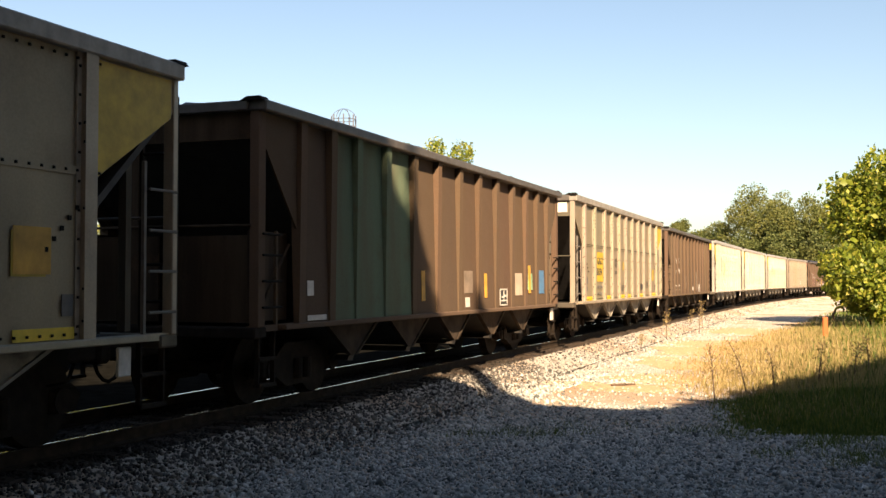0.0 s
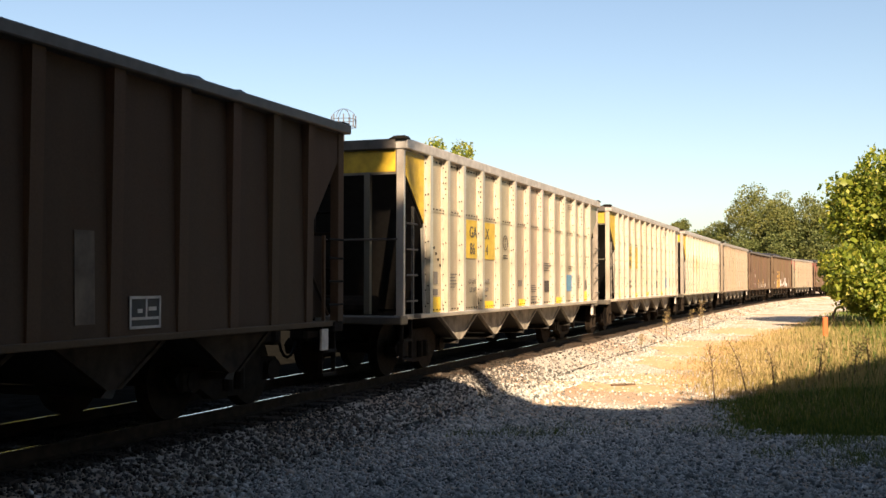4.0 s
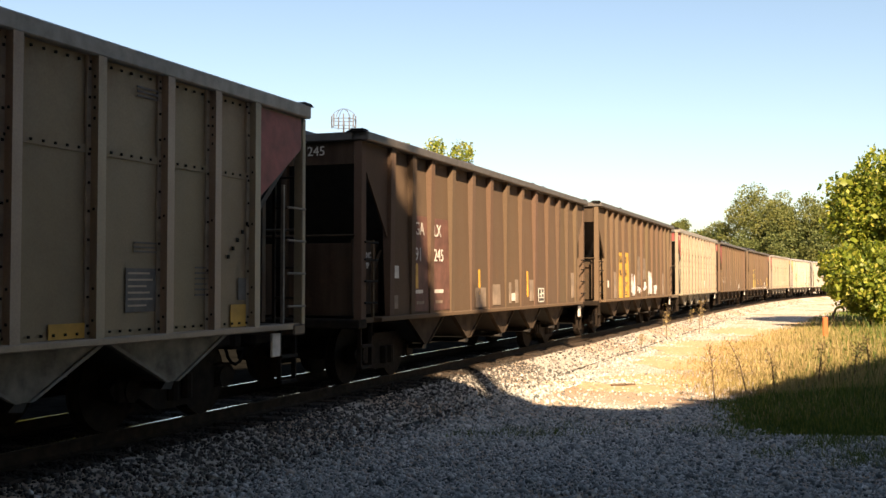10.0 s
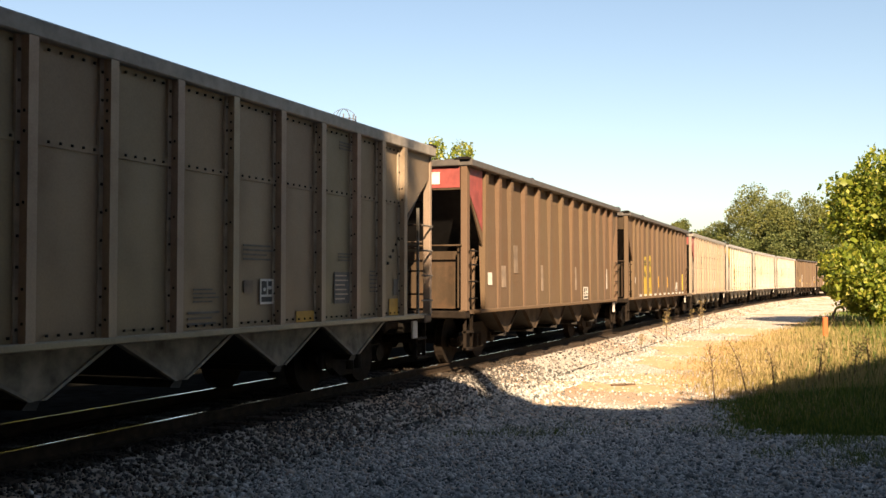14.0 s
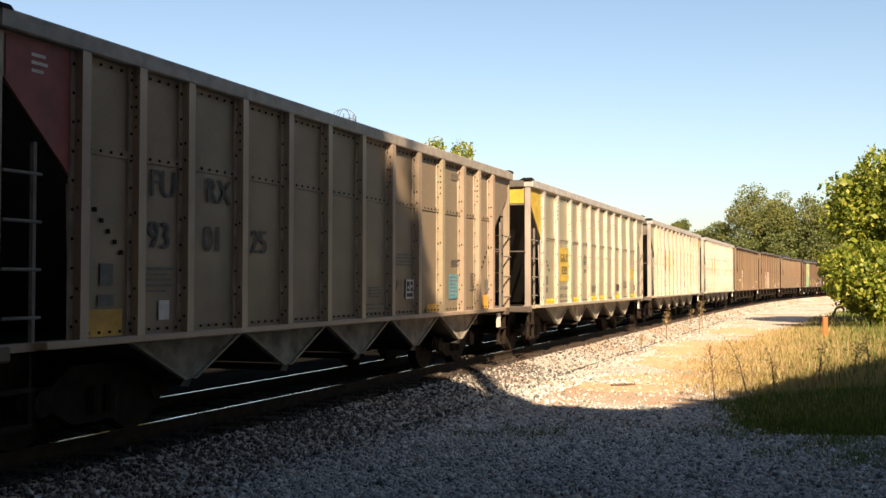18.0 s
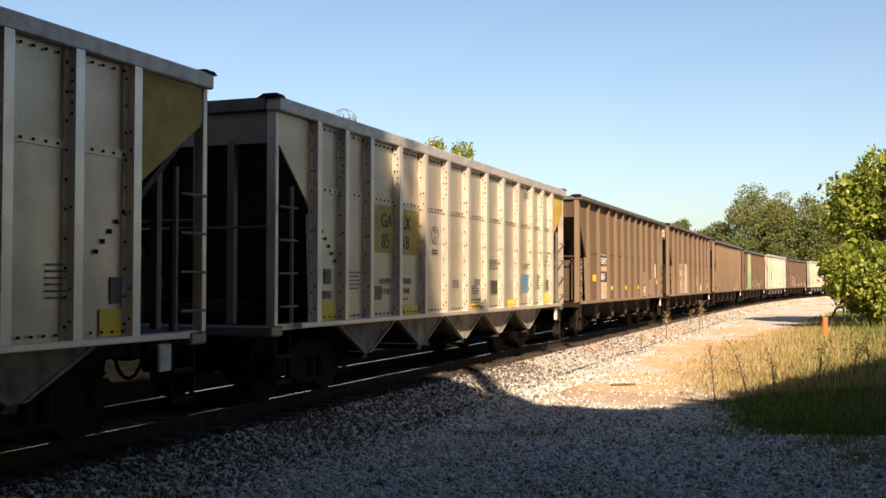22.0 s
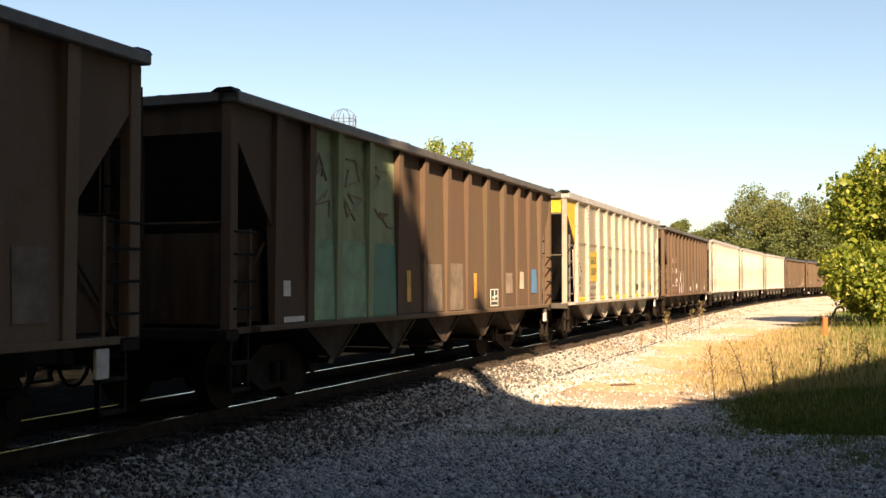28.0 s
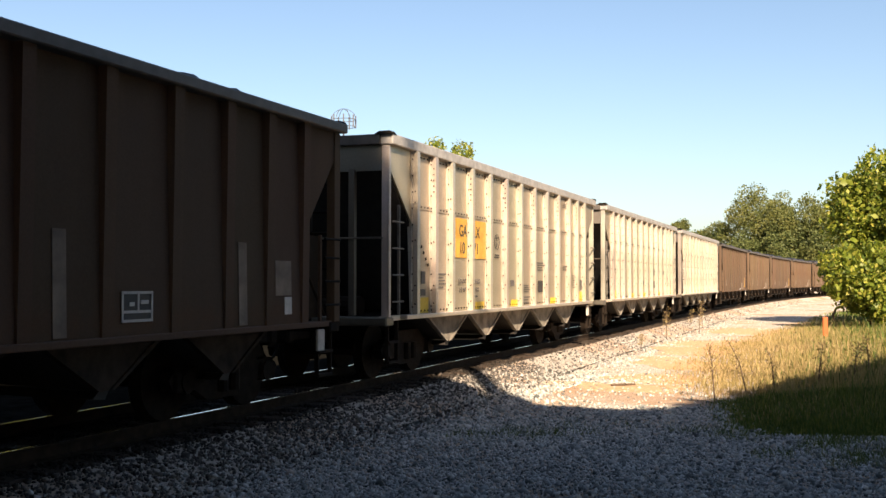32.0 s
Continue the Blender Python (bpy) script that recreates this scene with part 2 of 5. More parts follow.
RX = np.concatenate([[0.0], np.cumsum(np.sin(HM) * DS)])
RY = np.concatenate([[0.0], np.cumsum(np.cos(HM) * DS)])
RX, RY = RX - RX[I0] - 5.7595, RY - RY[I0] + 8.0


def on_line(s, lat=0.0, z=0.0):
    """A place s metres along the line, lat metres to its right."""
    h = np.interp(s, RS, RH)
    return Vector((np.interp(s, RS, RX) + lat * math.cos(h), np.interp(s, RS, RY) - lat * math.sin(h), z))


def swept(name, outline, s0, s1, step, mat, closed=True):
    """An outline of (lat, z) drawn along the line."""
    ss = np.arange(s0, s1 + step / 2, step)
    n = len(outline)
    verts = [on_line(s, a, z) for s in ss for a, z in outline]
    faces = []
    for i in range(len(ss) - 1):
        for j in range(n if closed else n - 1):
            k = (j + 1) % n
            faces.append((i * n + j, i * n + k, (i + 1) * n + k, (i + 1) * n + j))
    if closed:
        faces += [tuple(range(n))[::-1], tuple((len(ss) - 1) * n + j for j in range(n))]
    me = mesh_of(name, verts, faces, mat)
    bm = bmesh.new()
    bm.from_mesh(me)
    bmesh.ops.recalc_face_normals(bm, faces=bm.faces)
    bm.to_mesh(me)
    bm.free()
    return me


# ---- ground and track ----
def rise(x, y):
    """Gentle unevenness of the ground beside the line."""
    return 0.014 * np.maximum(0.0, 1 - np.hypot(x - 6, y - 22) / 60) * (np.sin(x * 0.9 + 1.3 * np.sin(y * 0.31)) + np.sin(y * 0.7 + 0.8 * np.sin(x * 0.43)))


def build_ground():
    u = np.linspace(-1, 1, 220)
    xs = 8 + np.sinh(u * 5.2) * 1600 / math.sinh(5.2)
    ys = 25 + np.sinh(u * 5.2) * 1600 / math.sinh(5.2)
    verts = []
    for y in ys:
        for x in xs:
            verts.append((x, y, -0.45 + rise(x, y)))
    n = len(xs)
    faces = [(j * n + i, j * n + i + 1, (j + 1) * n + i + 1, (j + 1) * n + i) for j in range(n - 1) for i in range(n - 1)]
    me = mesh_of("ground", verts, faces, GROUND)
    me.shade_smooth()
    thing("ground", "pale gravel and sandy earth ground beside the railway", "ground", kind="structure", data=me)


def build_track():
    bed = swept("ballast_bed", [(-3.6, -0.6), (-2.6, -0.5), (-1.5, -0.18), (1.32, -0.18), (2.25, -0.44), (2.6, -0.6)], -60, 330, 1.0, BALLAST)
    bed.materials.append(GROUND)
    for f in bed.polygons:
        lo = min(bed.vertices[v].co.z for v in f.vertices)
        if lo < -0.3 and max(bed.vertices[v].co.z for v in f.vertices) > -0.3 and f.normal.x > 0:
            f.material_index = 1
    thing("ballast_bed", "raised dusty gravel ballast bed under the track, darkened for shade", "ballast", kind="structure", data=bed)
    # added strip whose black colour holds the shade behind and under the train
    verge = swept("far_verge", [(-16.0, -0.47), (-16.0, -0.425), (-9.0, -0.4), (-2.4, -0.425), (-2.4, -0.47)], -60, 330, 1.0, VERGE_SHADE)
    thing("far_verge", "soil strip beyond the track, coloured black for the train's shade", "verge", kind="structure", data=verge)
    for lat in (0.7525, -0.7525):
        rail = thing("rail", "worn steel running rail with rusty sides", "rail", "running rails", kind="structure", at=pose(0, 0, 0))
        part("running_band", swept("running_band", [(lat - 0.014, -0.001), (lat - 0.014, 0.002), (lat + 0.016, 0.002), (lat + 0.016, -0.001)], -60, 330, 1.0, STEEL), None, rail, "polished steel running band")
        part("rail_head", swept("rail_head", [(lat - 0.036, -0.035), (lat - 0.036, -0.004), (lat - 0.03, 0.0), (lat + 0.03, 0.0), (lat + 0.036, -0.004), (lat + 0.036, -0.035)], -60, 330, 1.0, RAILWEB), None, rail)
        part("rail_web", swept("rail_web", [(lat - 0.07, -0.165), (lat - 0.07, -0.15), (lat - 0.012, -0.13), (lat - 0.012, -0.036), (lat + 0.012, -0.036), (lat + 0.012, -0.13), (lat + 0.07, -0.15), (lat + 0.07, -0.165)], -60, 330, 1.0, RAILWEB), None, rail)


def build_ties():
    track = thing("track_sleepers", "dark creosoted timber sleepers bedded in ballast", "sleepers", kind="structure", at=pose(0, 0, 0))
    b = Build().box(-1.3, 1.3, -0.115, 0.115, -0.3, -0.166, 0.012)
    me = b.mesh("sleeper", TIE)
    for i in range(280):
        s = -14 + i * 0.52
        h = float(np.interp(s, RS, RH))
        part("sleeper", me, None, track, m=Matrix.Translation(on_line(s)) @ pose(0, 0, random.uniform(-0.008, 0.008), 0, 0, -math.degrees(h) + random.uniform(-1, 1)))


def near_line(P):
    """Signed distance of places to the right of the line."""
    sel = (RS > -40) & (RS < 300)
    A = np.stack([RX[sel], RY[sel]], -1)[::2]
    H = RH[sel][::2]
    out = np.empty(len(P))
    for i in range(0, len(P), 4000):
        d = P[i:i + 4000, None, :] - A[None]
        k = np.argmin((d ** 2).sum(-1), axis=1)
        dd = d[np.arange(len(k)), k]
        out[i:i + 4000] = dd[:, 0] * np.cos(H[k]) - dd[:, 1] * np.sin(H[k])
    return out


def grass_field(P):
    """How much grass grows at a place, 0 to 1."""
    x, y = P[:, 0], P[:, 1]
    left = np.interp(y, [13.7, 14.4, 15.2, 18, 21, 24, 28, 33, 40, 52, 70, 110], [30, 4.2, 3.8, 4.3, 4.1, 4.8, 6.0, 7.8, 11.2, 17.0, 25, 45])
    wide = np.interp(y, [14, 17, 20], [1.2, 1.2, 1.5])
    return np.clip((x - left) / wide, 0, 1) ** 0.9


CUBE = np.array([(-1, -1, -1), (1, -1, -1), (1, 1, -1), (-1, 1, -1), (-1, -1, 1), (1, -1, 1), (1, 1, 1), (-1, 1, 1)], float) * 0.5
CUBE_T = np.array([(0, 2, 1), (0, 3, 2), (4, 5, 6), (4, 6, 7), (0, 1, 5), (0, 5, 4), (1, 2, 6), (1, 6, 5), (2, 3, 7), (2, 7, 6), (3, 0, 4), (3, 4, 7)])


OCTA = np.array([(1, 0, 0), (-1, 0, 0), (0, 1, 0), (0, -1, 0), (0, 0, 1), (0, 0, -1)], float) * 0.6
OCTA_T = np.array([(0, 2, 4), (2, 1, 4), (1, 3, 4), (3, 0, 4), (2, 0, 5), (1, 2, 5), (3, 1, 5), (0, 3, 5)])


def rotations(rng, n):
    q = rng.normal(size=(n, 4))
    q /= np.linalg.norm(q, axis=1, keepdims=True)
    w, x, y, z = q.T
    return np.stack([1 - 2 * (y * y + z * z), 2 * (x * y - z * w), 2 * (x * z + y * w), 2 * (x * y + z * w), 1 - 2 * (x * x + z * z), 2 * (y * z - x * w),
                     2 * (x * z - y * w), 2 * (y * z + x * w), 1 - 2 * (x * x + y * y)], -1).reshape(n, 3, 3)


def surface(lat):
    return np.interp(lat, [-3, -2.6, -1.5, 1.32, 2.25, 2.4], [-0.5, -0.5, -0.18, -0.18, -0.43, -0.45])


def build_stones():
    rng = np.random.default_rng(5)
    pts, sizes = [], []
    for y0, y1, dens, size in ((8.5, 15, 760, 0.034), (15, 24, 360, 0.038), (24, 36, 120, 0.034), (36, 60, 45, 0.04), (60, 110, 12, 0.05)):
        x0, x1 = -0.42 * y1 - 1, 0.42 * y1 + 1
        n = int(dens * (y1 - y0) * (x1 - x0))
        p = np.stack([rng.uniform(x0, x1, n), rng.uniform(y0, y1, n)], -1)
        keep = (np.abs(p[:, 0]) < 0.43 * p[:, 1] + 0.5)
        p = p[keep]
        lat = near_line(p)
        g = grass_field(p)
        keep = (lat > -1.6) & (lat < 16) & (g < rng.uniform(0.1, 0.7, len(p))) & ~((np.abs(np.abs(lat) - 0.7525) < 0.12))
        patch = 0.5 * np.sin(p[:, 0] * 1.1 + 1.5 * np.sin(p[:, 1] * 0.37)) * np.sin(p[:, 1] * 0.53 + np.sin(p[:, 0] * 0.61))
        keep &= (lat < 3.2) | (p[:, 1] < 17.5) | (rng.random(len(p)) < np.where(patch < 0.12, 0.34, 0.08))
        p, lat = p[keep], lat[keep]
        z = surface(lat) + rise(p[:, 0], p[:, 1]) * (lat > 2.3)
        pts.append(np.column_stack([p, z]))
        sizes.append(size * rng.lognormal(0, 0.35, len(p)))
    PA, SA = np.concatenate(pts), np.concatenate(sizes)
    la = near_line(PA[:, :2])
    # stones darken towards the track: oil and dust, plus shade in the colour
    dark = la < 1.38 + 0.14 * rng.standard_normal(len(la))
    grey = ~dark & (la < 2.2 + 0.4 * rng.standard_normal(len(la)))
    for name, label, mat, sel in (("gravel", "loose grey and tan crushed stone along the track", STONES, ~dark & ~grey), ("shoulder_ballast", "dusty crushed stone on the ballast shoulder, darkened for shade", GREYED, grey), ("track_ballast", "oily crushed stone between the sleepers, darkened for shade", OILY_SHADED, dark)):
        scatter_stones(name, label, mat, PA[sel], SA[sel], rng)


def scatter_stones(name, label, mat, P, S, rng):
    n = len(P)
    V = OCTA[None] * rng.uniform(0.6, 1.2, (n, 6, 1)) * np.stack([rng.uniform(0.8, 1.4, n), np.ones(n), rng.uniform(0.5, 0.9, n)], -1)[:, None, :]
    V = np.einsum("nij,nkj->nki", rotations(rng, n), V) * S[:, None, None] + P[:, None, :]
    V[:, :, 2] += (S * 0.12)[:, None]
    T = OCTA_T[None] + (np.arange(n) * 6)[:, None, None]
    thing(name, label, "gravel", kind="stuff", data=tri_mesh(name, V.reshape(-1, 3), T.reshape(-1, 3), mat))


def letter_mesh(words, size):
    cu = bpy.data.curves.new("lettering", "FONT")
    cu.body, cu.size, cu.extrude, cu.align_x = words, size, 0.003, "LEFT"
    cu.resolution_u = 3
    ob = new("lettering", cu)
    dg = bpy.context.evaluated_depsgraph_get()
    me = bpy.data.meshes.new_from_object(ob.evaluated_get(dg))
    bpy.data.objects.remove(ob)
    return me


LETTERING = {}
for size, words in ((0.31, "GA LX 86 14 07 30 85 89 18 10 71 91 344 245 222 96 54"), (0.13, "LD_LMT 236600 LT_WT 49400 DO_NOT HUMP"), (0.12, "LD_LMT_236700 LT_WT__49300"), (0.2, "GALX 91344 91245 91222 4013 7054 8319 8305 06594"),
                    (0.3, "HB 96 310 GALX 06594 8305 8319 HY WX 99 160"), (0.4, "FU RX 93 00 98 35 01 25"), (0.29, "GALX 7054"), (0.19, "HYWX_99160")):
    for w in words.split(" "):
        LETTERING[w.replace("_", " "), size] = letter_mesh(w.replace("_", " "), size)


build_ground()
build_track()
build_stones()


# ---- hopper cars: x runs back from the leading end, y is the side (the camera's side at -y), z up from the rail ----
LENGTHS = {"S": 14.58, "T": 14.7, "B": 14.4, "C": 14.4, "W": 14.3, "V": 14.36}
POCKET_HALF = {"S": 1.02, "T": 1.02, "B": 0.82, "C": 0.82, "W": 0.56, "V": 0.56}
BROWN_POSTS = [1.08, 1.96, 2.8, 3.85] + [4.96 + 1.11 * i for i in range(6)] + [11.53, 12.45, 13.35]
HALF = 1.55
KINDS = {
    # posts along the side, top of the chord, chord height, chord overhang, post width, post depth at top and foot, panel seam
    "S": dict(posts=[1.05, 1.9, 2.75] + [3.85 + 1.095 * i for i in range(8)] + [12.4, 13.25], top=3.93, chord=0.17, over=0.07, pw=0.12, d0=0.13, d1=0.1, seam=2.87),
    "T": dict(posts=[1.12, 2.42] + [3.79 + 1.125 * i for i in range(7)] + [11.9, 13.27], top=3.93, chord=0.17, over=0.07, pw=0.17, d0=0.1, d1=0.07, seam=2.65),
    "B": dict(posts=BROWN_POSTS, top=3.83, chord=0.13, over=0.11, pw=0.17, d0=0.15, d1=0.03, seam=0),
    "C": dict(posts=BROWN_POSTS, top=3.93, chord=0.13, over=0.11, pw=0.17, d0=0.15, d1=0.03, seam=0),
    "V": dict(posts=[1.06, 2.4, 3.8, 4.93, 6.06, 7.19, 8.32, 9.45, 10.58, 11.9, 13.32], top=3.93, chord=0.11, over=0.12, pw=0.13, d0=0.11, d1=0.1, seam=2.42),
    "W": dict(posts=[1.12, 2.42, 3.83, 5.56, 7.28, 8.95, 10.57, 12.04, 13.36], top=3.99, chord=0.11, over=0.12, pw=0.13, d0=0.11, d1=0.1, seam=2.42),
}
WHEEL_R = 0.457


def build_bogie_meshes():
    f = Build()
    f.prism([(-1.2, 0.5), (-1.05, 0.62), (-0.72, 0.6), (-0.45, 0.78), (0.45, 0.78), (0.72, 0.6), (1.05, 0.62), (1.2, 0.5), (1.12, 0.36), (0.72, 0.36), (0.42, 0.2), (-0.42, 0.2), (-0.72, 0.36), (-1.12, 0.36)], "y", -0.07, 0.07)
    f.box(-1.12, -0.74, -0.11, 0.11, 0.34, 0.58, 0.03).box(0.74, 1.12, -0.11, 0.11, 0.34, 0.58, 0.03)
    spring = Build().tube((0, 0, 0.28), (0, 0, 0.56), 0.085, seg=10)
    bolster = Build().box(-0.2, 0.2, -1.0, 1.0, 0.5, 0.74, 0.04)
    axle = Build().tube((0, -0.98, 0), (0, 0.98, 0), 0.085, seg=10)

    def disc(y, flange):
        w = Build().tube((0, y, 0), (0, y + 0.13, 0), WHEEL_R, seg=28)
        w.tube((0, y - 0.02 if y < 0 else y + 0.12, 0), (0, y + 0.02 if y < 0 else y + 0.16, 0), 0.16, seg=12)
        return w.tube((0, flange, 0), (0, flange + 0.03, 0), WHEEL_R + 0.022, seg=28).mesh("wheel", SHADED_STEEL)
    cap = Build().tube((0, -0.13, 0), (0, 0.13, 0), 0.13, 0.11, 12)
    return dict(frame=f.mesh("side_frame", SHADED_STEEL), spring=spring.mesh("spring", SHADED_STEEL), bolster=bolster.mesh("bolster", DARK), axle=axle.mesh("axle", SHADED_STEEL), near=disc(-0.79, -0.665), far=disc(0.66, 0.635), cap=cap.mesh("bearing_cap", SHADED_STEEL))


BOGIE = build_bogie_meshes()


def add_bogie(car, x):
    bogie = new("bogie")
    bogie.parent = car
    bogie.matrix_basis = pose(x, 0, 0)
    bogie["label"] = "brown cast steel two-axle bogie"
    for y in (-0.99, 0.99):
        part("side_frame", BOGIE["frame"], None, bogie, m=pose(0, y, 0))
        for dx in (-0.13, 0.13):
            part("spring", BOGIE["spring"], None, bogie, m=pose(dx, y * 1.07, 0))
        for dx in (-0.89, 0.89):
            part("bearing_cap", BOGIE["cap"], None, bogie, m=pose(dx, y, WHEEL_R))
    part("bolster", BOGIE["bolster"], None, bogie)
    for dx in (-0.89, 0.89):
        for name, key in (("axle", "axle"), ("wheel", "near"), ("wheel", "far")):
            part(name, BOGIE[key], None, bogie).matrix_parent_inverse = pose(dx, 0, WHEEL_R)
    return bogie


def build_car(kind):
    k = KINDS[kind]
    LEN = LENGTHS[kind]
    paint = PAINT_S if kind in "ST" else PAINT_B
    top, posts = k["top"], k["posts"]
    under = top - k["chord"]
    sill0, sill1 = 1.01, 1.08
    car = new("hopper_car")
    first, last = posts[0], posts[-1]
    for side in (-1, 1):
        def rng(a, b):
            return (side * a, side * b) if side > 0 else (side * b, side * a)
        # wall panels between the posts
        cache = {}
        for bay, (a, b) in enumerate(zip(posts, posts[1:])):
            w = round(b - a, 3)
            if w not in cache:
                pb = Build()
                o, i = rng(HALF - 0.02, HALF - 0.05)[0], rng(HALF - 0.05, HALF - 0.02)[0]
                if k["seam"]:
                    zs = k["seam"]
                    face = [(0.022, sill1), (0.022, zs - 0.04), (0.006, zs - 0.04), (0.006, zs + 0.04), (0.03, zs + 0.04), (0.03, under), (0.06, under), (0.06, sill1)]
                    pb.prism([(side * (HALF - d), z) for d, z in (face if kind in "ST" else [(0.024, sill1), (0.024, zs), (0.01, zs), (0.01, zs + 0.05), (0.03, zs + 0.05), (0.03, under), (0.06, under), (0.06, sill1)])], "x", 0, w)
                else:
                    # the sheet leans in towards the top
                    ys = [side * v for v in (HALF + 0.0, HALF - 0.06, HALF - 0.09, HALF - 0.03)]
                    pb.prism([(ys[0], sill1), (ys[1], under), (ys[2], under), (ys[3], sill1)], "x", 0, w)
                cache[w] = pb.mesh("side_panel", paint)
            part("side_panel", cache[w], None, car, m=pose(a, 0, 0))["bay"] = bay if side < 0 else -1
        # upright posts
        pm = Build()
        hw = k["pw"] / 2
        foot, head = HALF + k["d1"] - 0.02, HALF + k["d0"] - 0.05
        if kind in "BC":
            foot, head = HALF + 0.025, HALF + 0.05
        pts = [(side * (HALF - 0.06), sill1), (side * foot, sill1), (side * head, under - (0.1 if kind in "BC" else 0.0)), (side * head, under), (side * (HALF - 0.14), under)]
        pm.prism(pts, "x", -hw, hw)
        if kind in "ST":
            pm.box(-hw - 0.06, hw + 0.06, *rng(HALF - 0.03, HALF - 0.003), sill1, under)
        pm = pm.mesh("side_post", paint)
        if kind in "ST":
            # flange faces take a darker colour than the post
            pm.materials.append(FLANGE)
            for f in pm.polygons:
                if abs(f.center.x) > hw + 0.01 or (abs(f.normal.x) < 0.3 and abs(f.center.y) < HALF):
                    f.material_index = 1
        for i, x in enumerate(posts):
            part("side_post", pm, None, car, m=pose(x, 0, 0))["bay"] = i if side < 0 else -1
        # end gussets: the sheet runs out to the corner above a slanting edge
        for x0, x1, flip in ((0.04, first, 1), (LEN - 0.04, last, -1)):
            g = Build().prism([(x0, under), (x1, under), (x1, 2.5 if kind in "ST" else 2.2), (x0, 3.42 if kind in "ST" else 3.45)], "y", *rng(HALF - 0.05, HALF - 0.02))
            part("corner_gusset", g, paint, car)
            if kind not in "ST":
                g = Build().prism([(x0 + flip * 0.1, 1.12), (x1, 1.12), (x1, 2.25), (x0 + flip * 0.1, 2.25)], "y", *rng(HALF - 0.24, HALF - 0.21))
                g.tube((x0 + flip * 0.15, side * (HALF - 0.15), 1.15), (x1 - flip * 0.05, side * (HALF - 0.15), 2.1), 0.022, seg=6)
                part("end_side_plate", g, paint, car)
        # chord and sill
        c = Build().box(-0.02, LEN + 0.02, *rng(HALF - 0.2, HALF + k["over"]), under, top, 0.015)
        part("top_chord", c, CHORD_S if kind in "ST" else CHORD, car, "grey metal top chord")
        c = Build().box(0.55, LEN - 0.55, *rng(HALF - 0.1, HALF + 0.09), sill0, sill1, 0.01).box(0.0, LEN, *rng(HALF - 0.16, HALF - 0.04), sill0 - 0.01, sill1 - 0.005)
        part("side_sill", c, paint, car)
        # corner posts and ladders at both ends
        for xe, flip in ((0.0, 1), (LEN, -1)):
            w = 0.085 if kind in "ST" else 0.17
            c = Build().box(xe, xe + flip * w, *rng(HALF - 0.13, HALF + 0.0), sill1 - 0.02, under, 0.01)
            part("corner_post", c, paint, car)
            ladder = part("ladder", Build().box(xe + flip * 0.49, xe + flip * 0.53, *rng(HALF - 0.07, HALF - 0.03), sill1, 2.85 if kind in "ST" else 2.25), LADDER if kind in "ST" else paint, car)
            for z in ((1.3, 1.72, 2.14, 2.56) if kind in "ST" else (1.3, 1.62, 1.94, 2.2)):
                part("rung", Build().tube((xe + flip * 0.06, side * (HALF + 0.03), z), (xe + flip * 0.52, side * (HALF + 0.03), z), 0.016, seg=6), DARK if kind not in "ST" else LADDER, ladder)
            if side * flip > 0:
                # tall end ladder with a side rail
                for z in (1.4, 1.8, 2.2, 2.6, 3.0, 3.4):
                    part("rung", Build().tube((xe - flip * 0.05, side * (HALF - 0.06), z), (xe - flip * 0.05, side * (HALF - 0.5), z), 0.016, seg=6), SHADED_STEEL, ladder)
                part("stile", Build().box(xe - flip * 0.03, xe - flip * 0.07, *rng(HALF - 0.09, HALF - 0.04), 1.05, 3.6).box(xe - flip * 0.03, xe - flip * 0.07, *rng(HALF - 0.52, HALF - 0.48), 1.05, 3.6), SHADED_STEEL, ladder)
            step = Build().box(xe + flip * 0.12, xe + flip * 0.15, *rng(HALF - 0.12, HALF - 0.06), 0.32, 1.0).box(xe + flip * 0.5, xe + flip * 0.53, *rng(HALF - 0.12, HALF - 0.06), 0.32, 1.0)
            step.box(xe + flip * 0.12, xe + flip * 0.53, *rng(HALF - 0.14, HALF - 0.04), 0.32, 0.36).box(xe + flip * 0.12, xe + flip * 0.53, *rng(HALF - 0.14, HALF - 0.04), 0.64, 0.68)
            part("sill_step", step, SHADED_STEEL, car)
    # ends
    for xe, flip in ((0.0, 1), (LEN, -1)):
        part("end_beam", Build().box(xe - flip * 0.06, xe + flip * 0.12, -HALF + 0.13, HALF - 0.13, under, top - 0.002, 0.015), CHORD, car)
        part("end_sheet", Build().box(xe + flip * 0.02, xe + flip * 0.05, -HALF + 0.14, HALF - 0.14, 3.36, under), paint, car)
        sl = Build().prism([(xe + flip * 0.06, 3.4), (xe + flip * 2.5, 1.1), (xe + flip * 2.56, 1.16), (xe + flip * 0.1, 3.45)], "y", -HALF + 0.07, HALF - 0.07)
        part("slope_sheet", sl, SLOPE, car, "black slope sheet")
        for y in ((-0.9, 0.9) if kind in "ST" else (-0.25, 0.25)):
            part("end_post", Build().box(xe + flip * 0.0, xe + flip * 0.09, y - 0.05, y + 0.05, sill1, 3.4), paint, car)
        part("end_sill", Build().box(xe - flip * 0.05, xe + flip * 0.25, -HALF + 0.02, HALF - 0.02, 0.92, 1.06, 0.02), paint if kind in "ST" else SHADED_STEEL, car)
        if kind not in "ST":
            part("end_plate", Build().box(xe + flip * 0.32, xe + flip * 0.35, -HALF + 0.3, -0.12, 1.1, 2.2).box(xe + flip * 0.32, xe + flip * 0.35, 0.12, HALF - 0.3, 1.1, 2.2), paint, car)
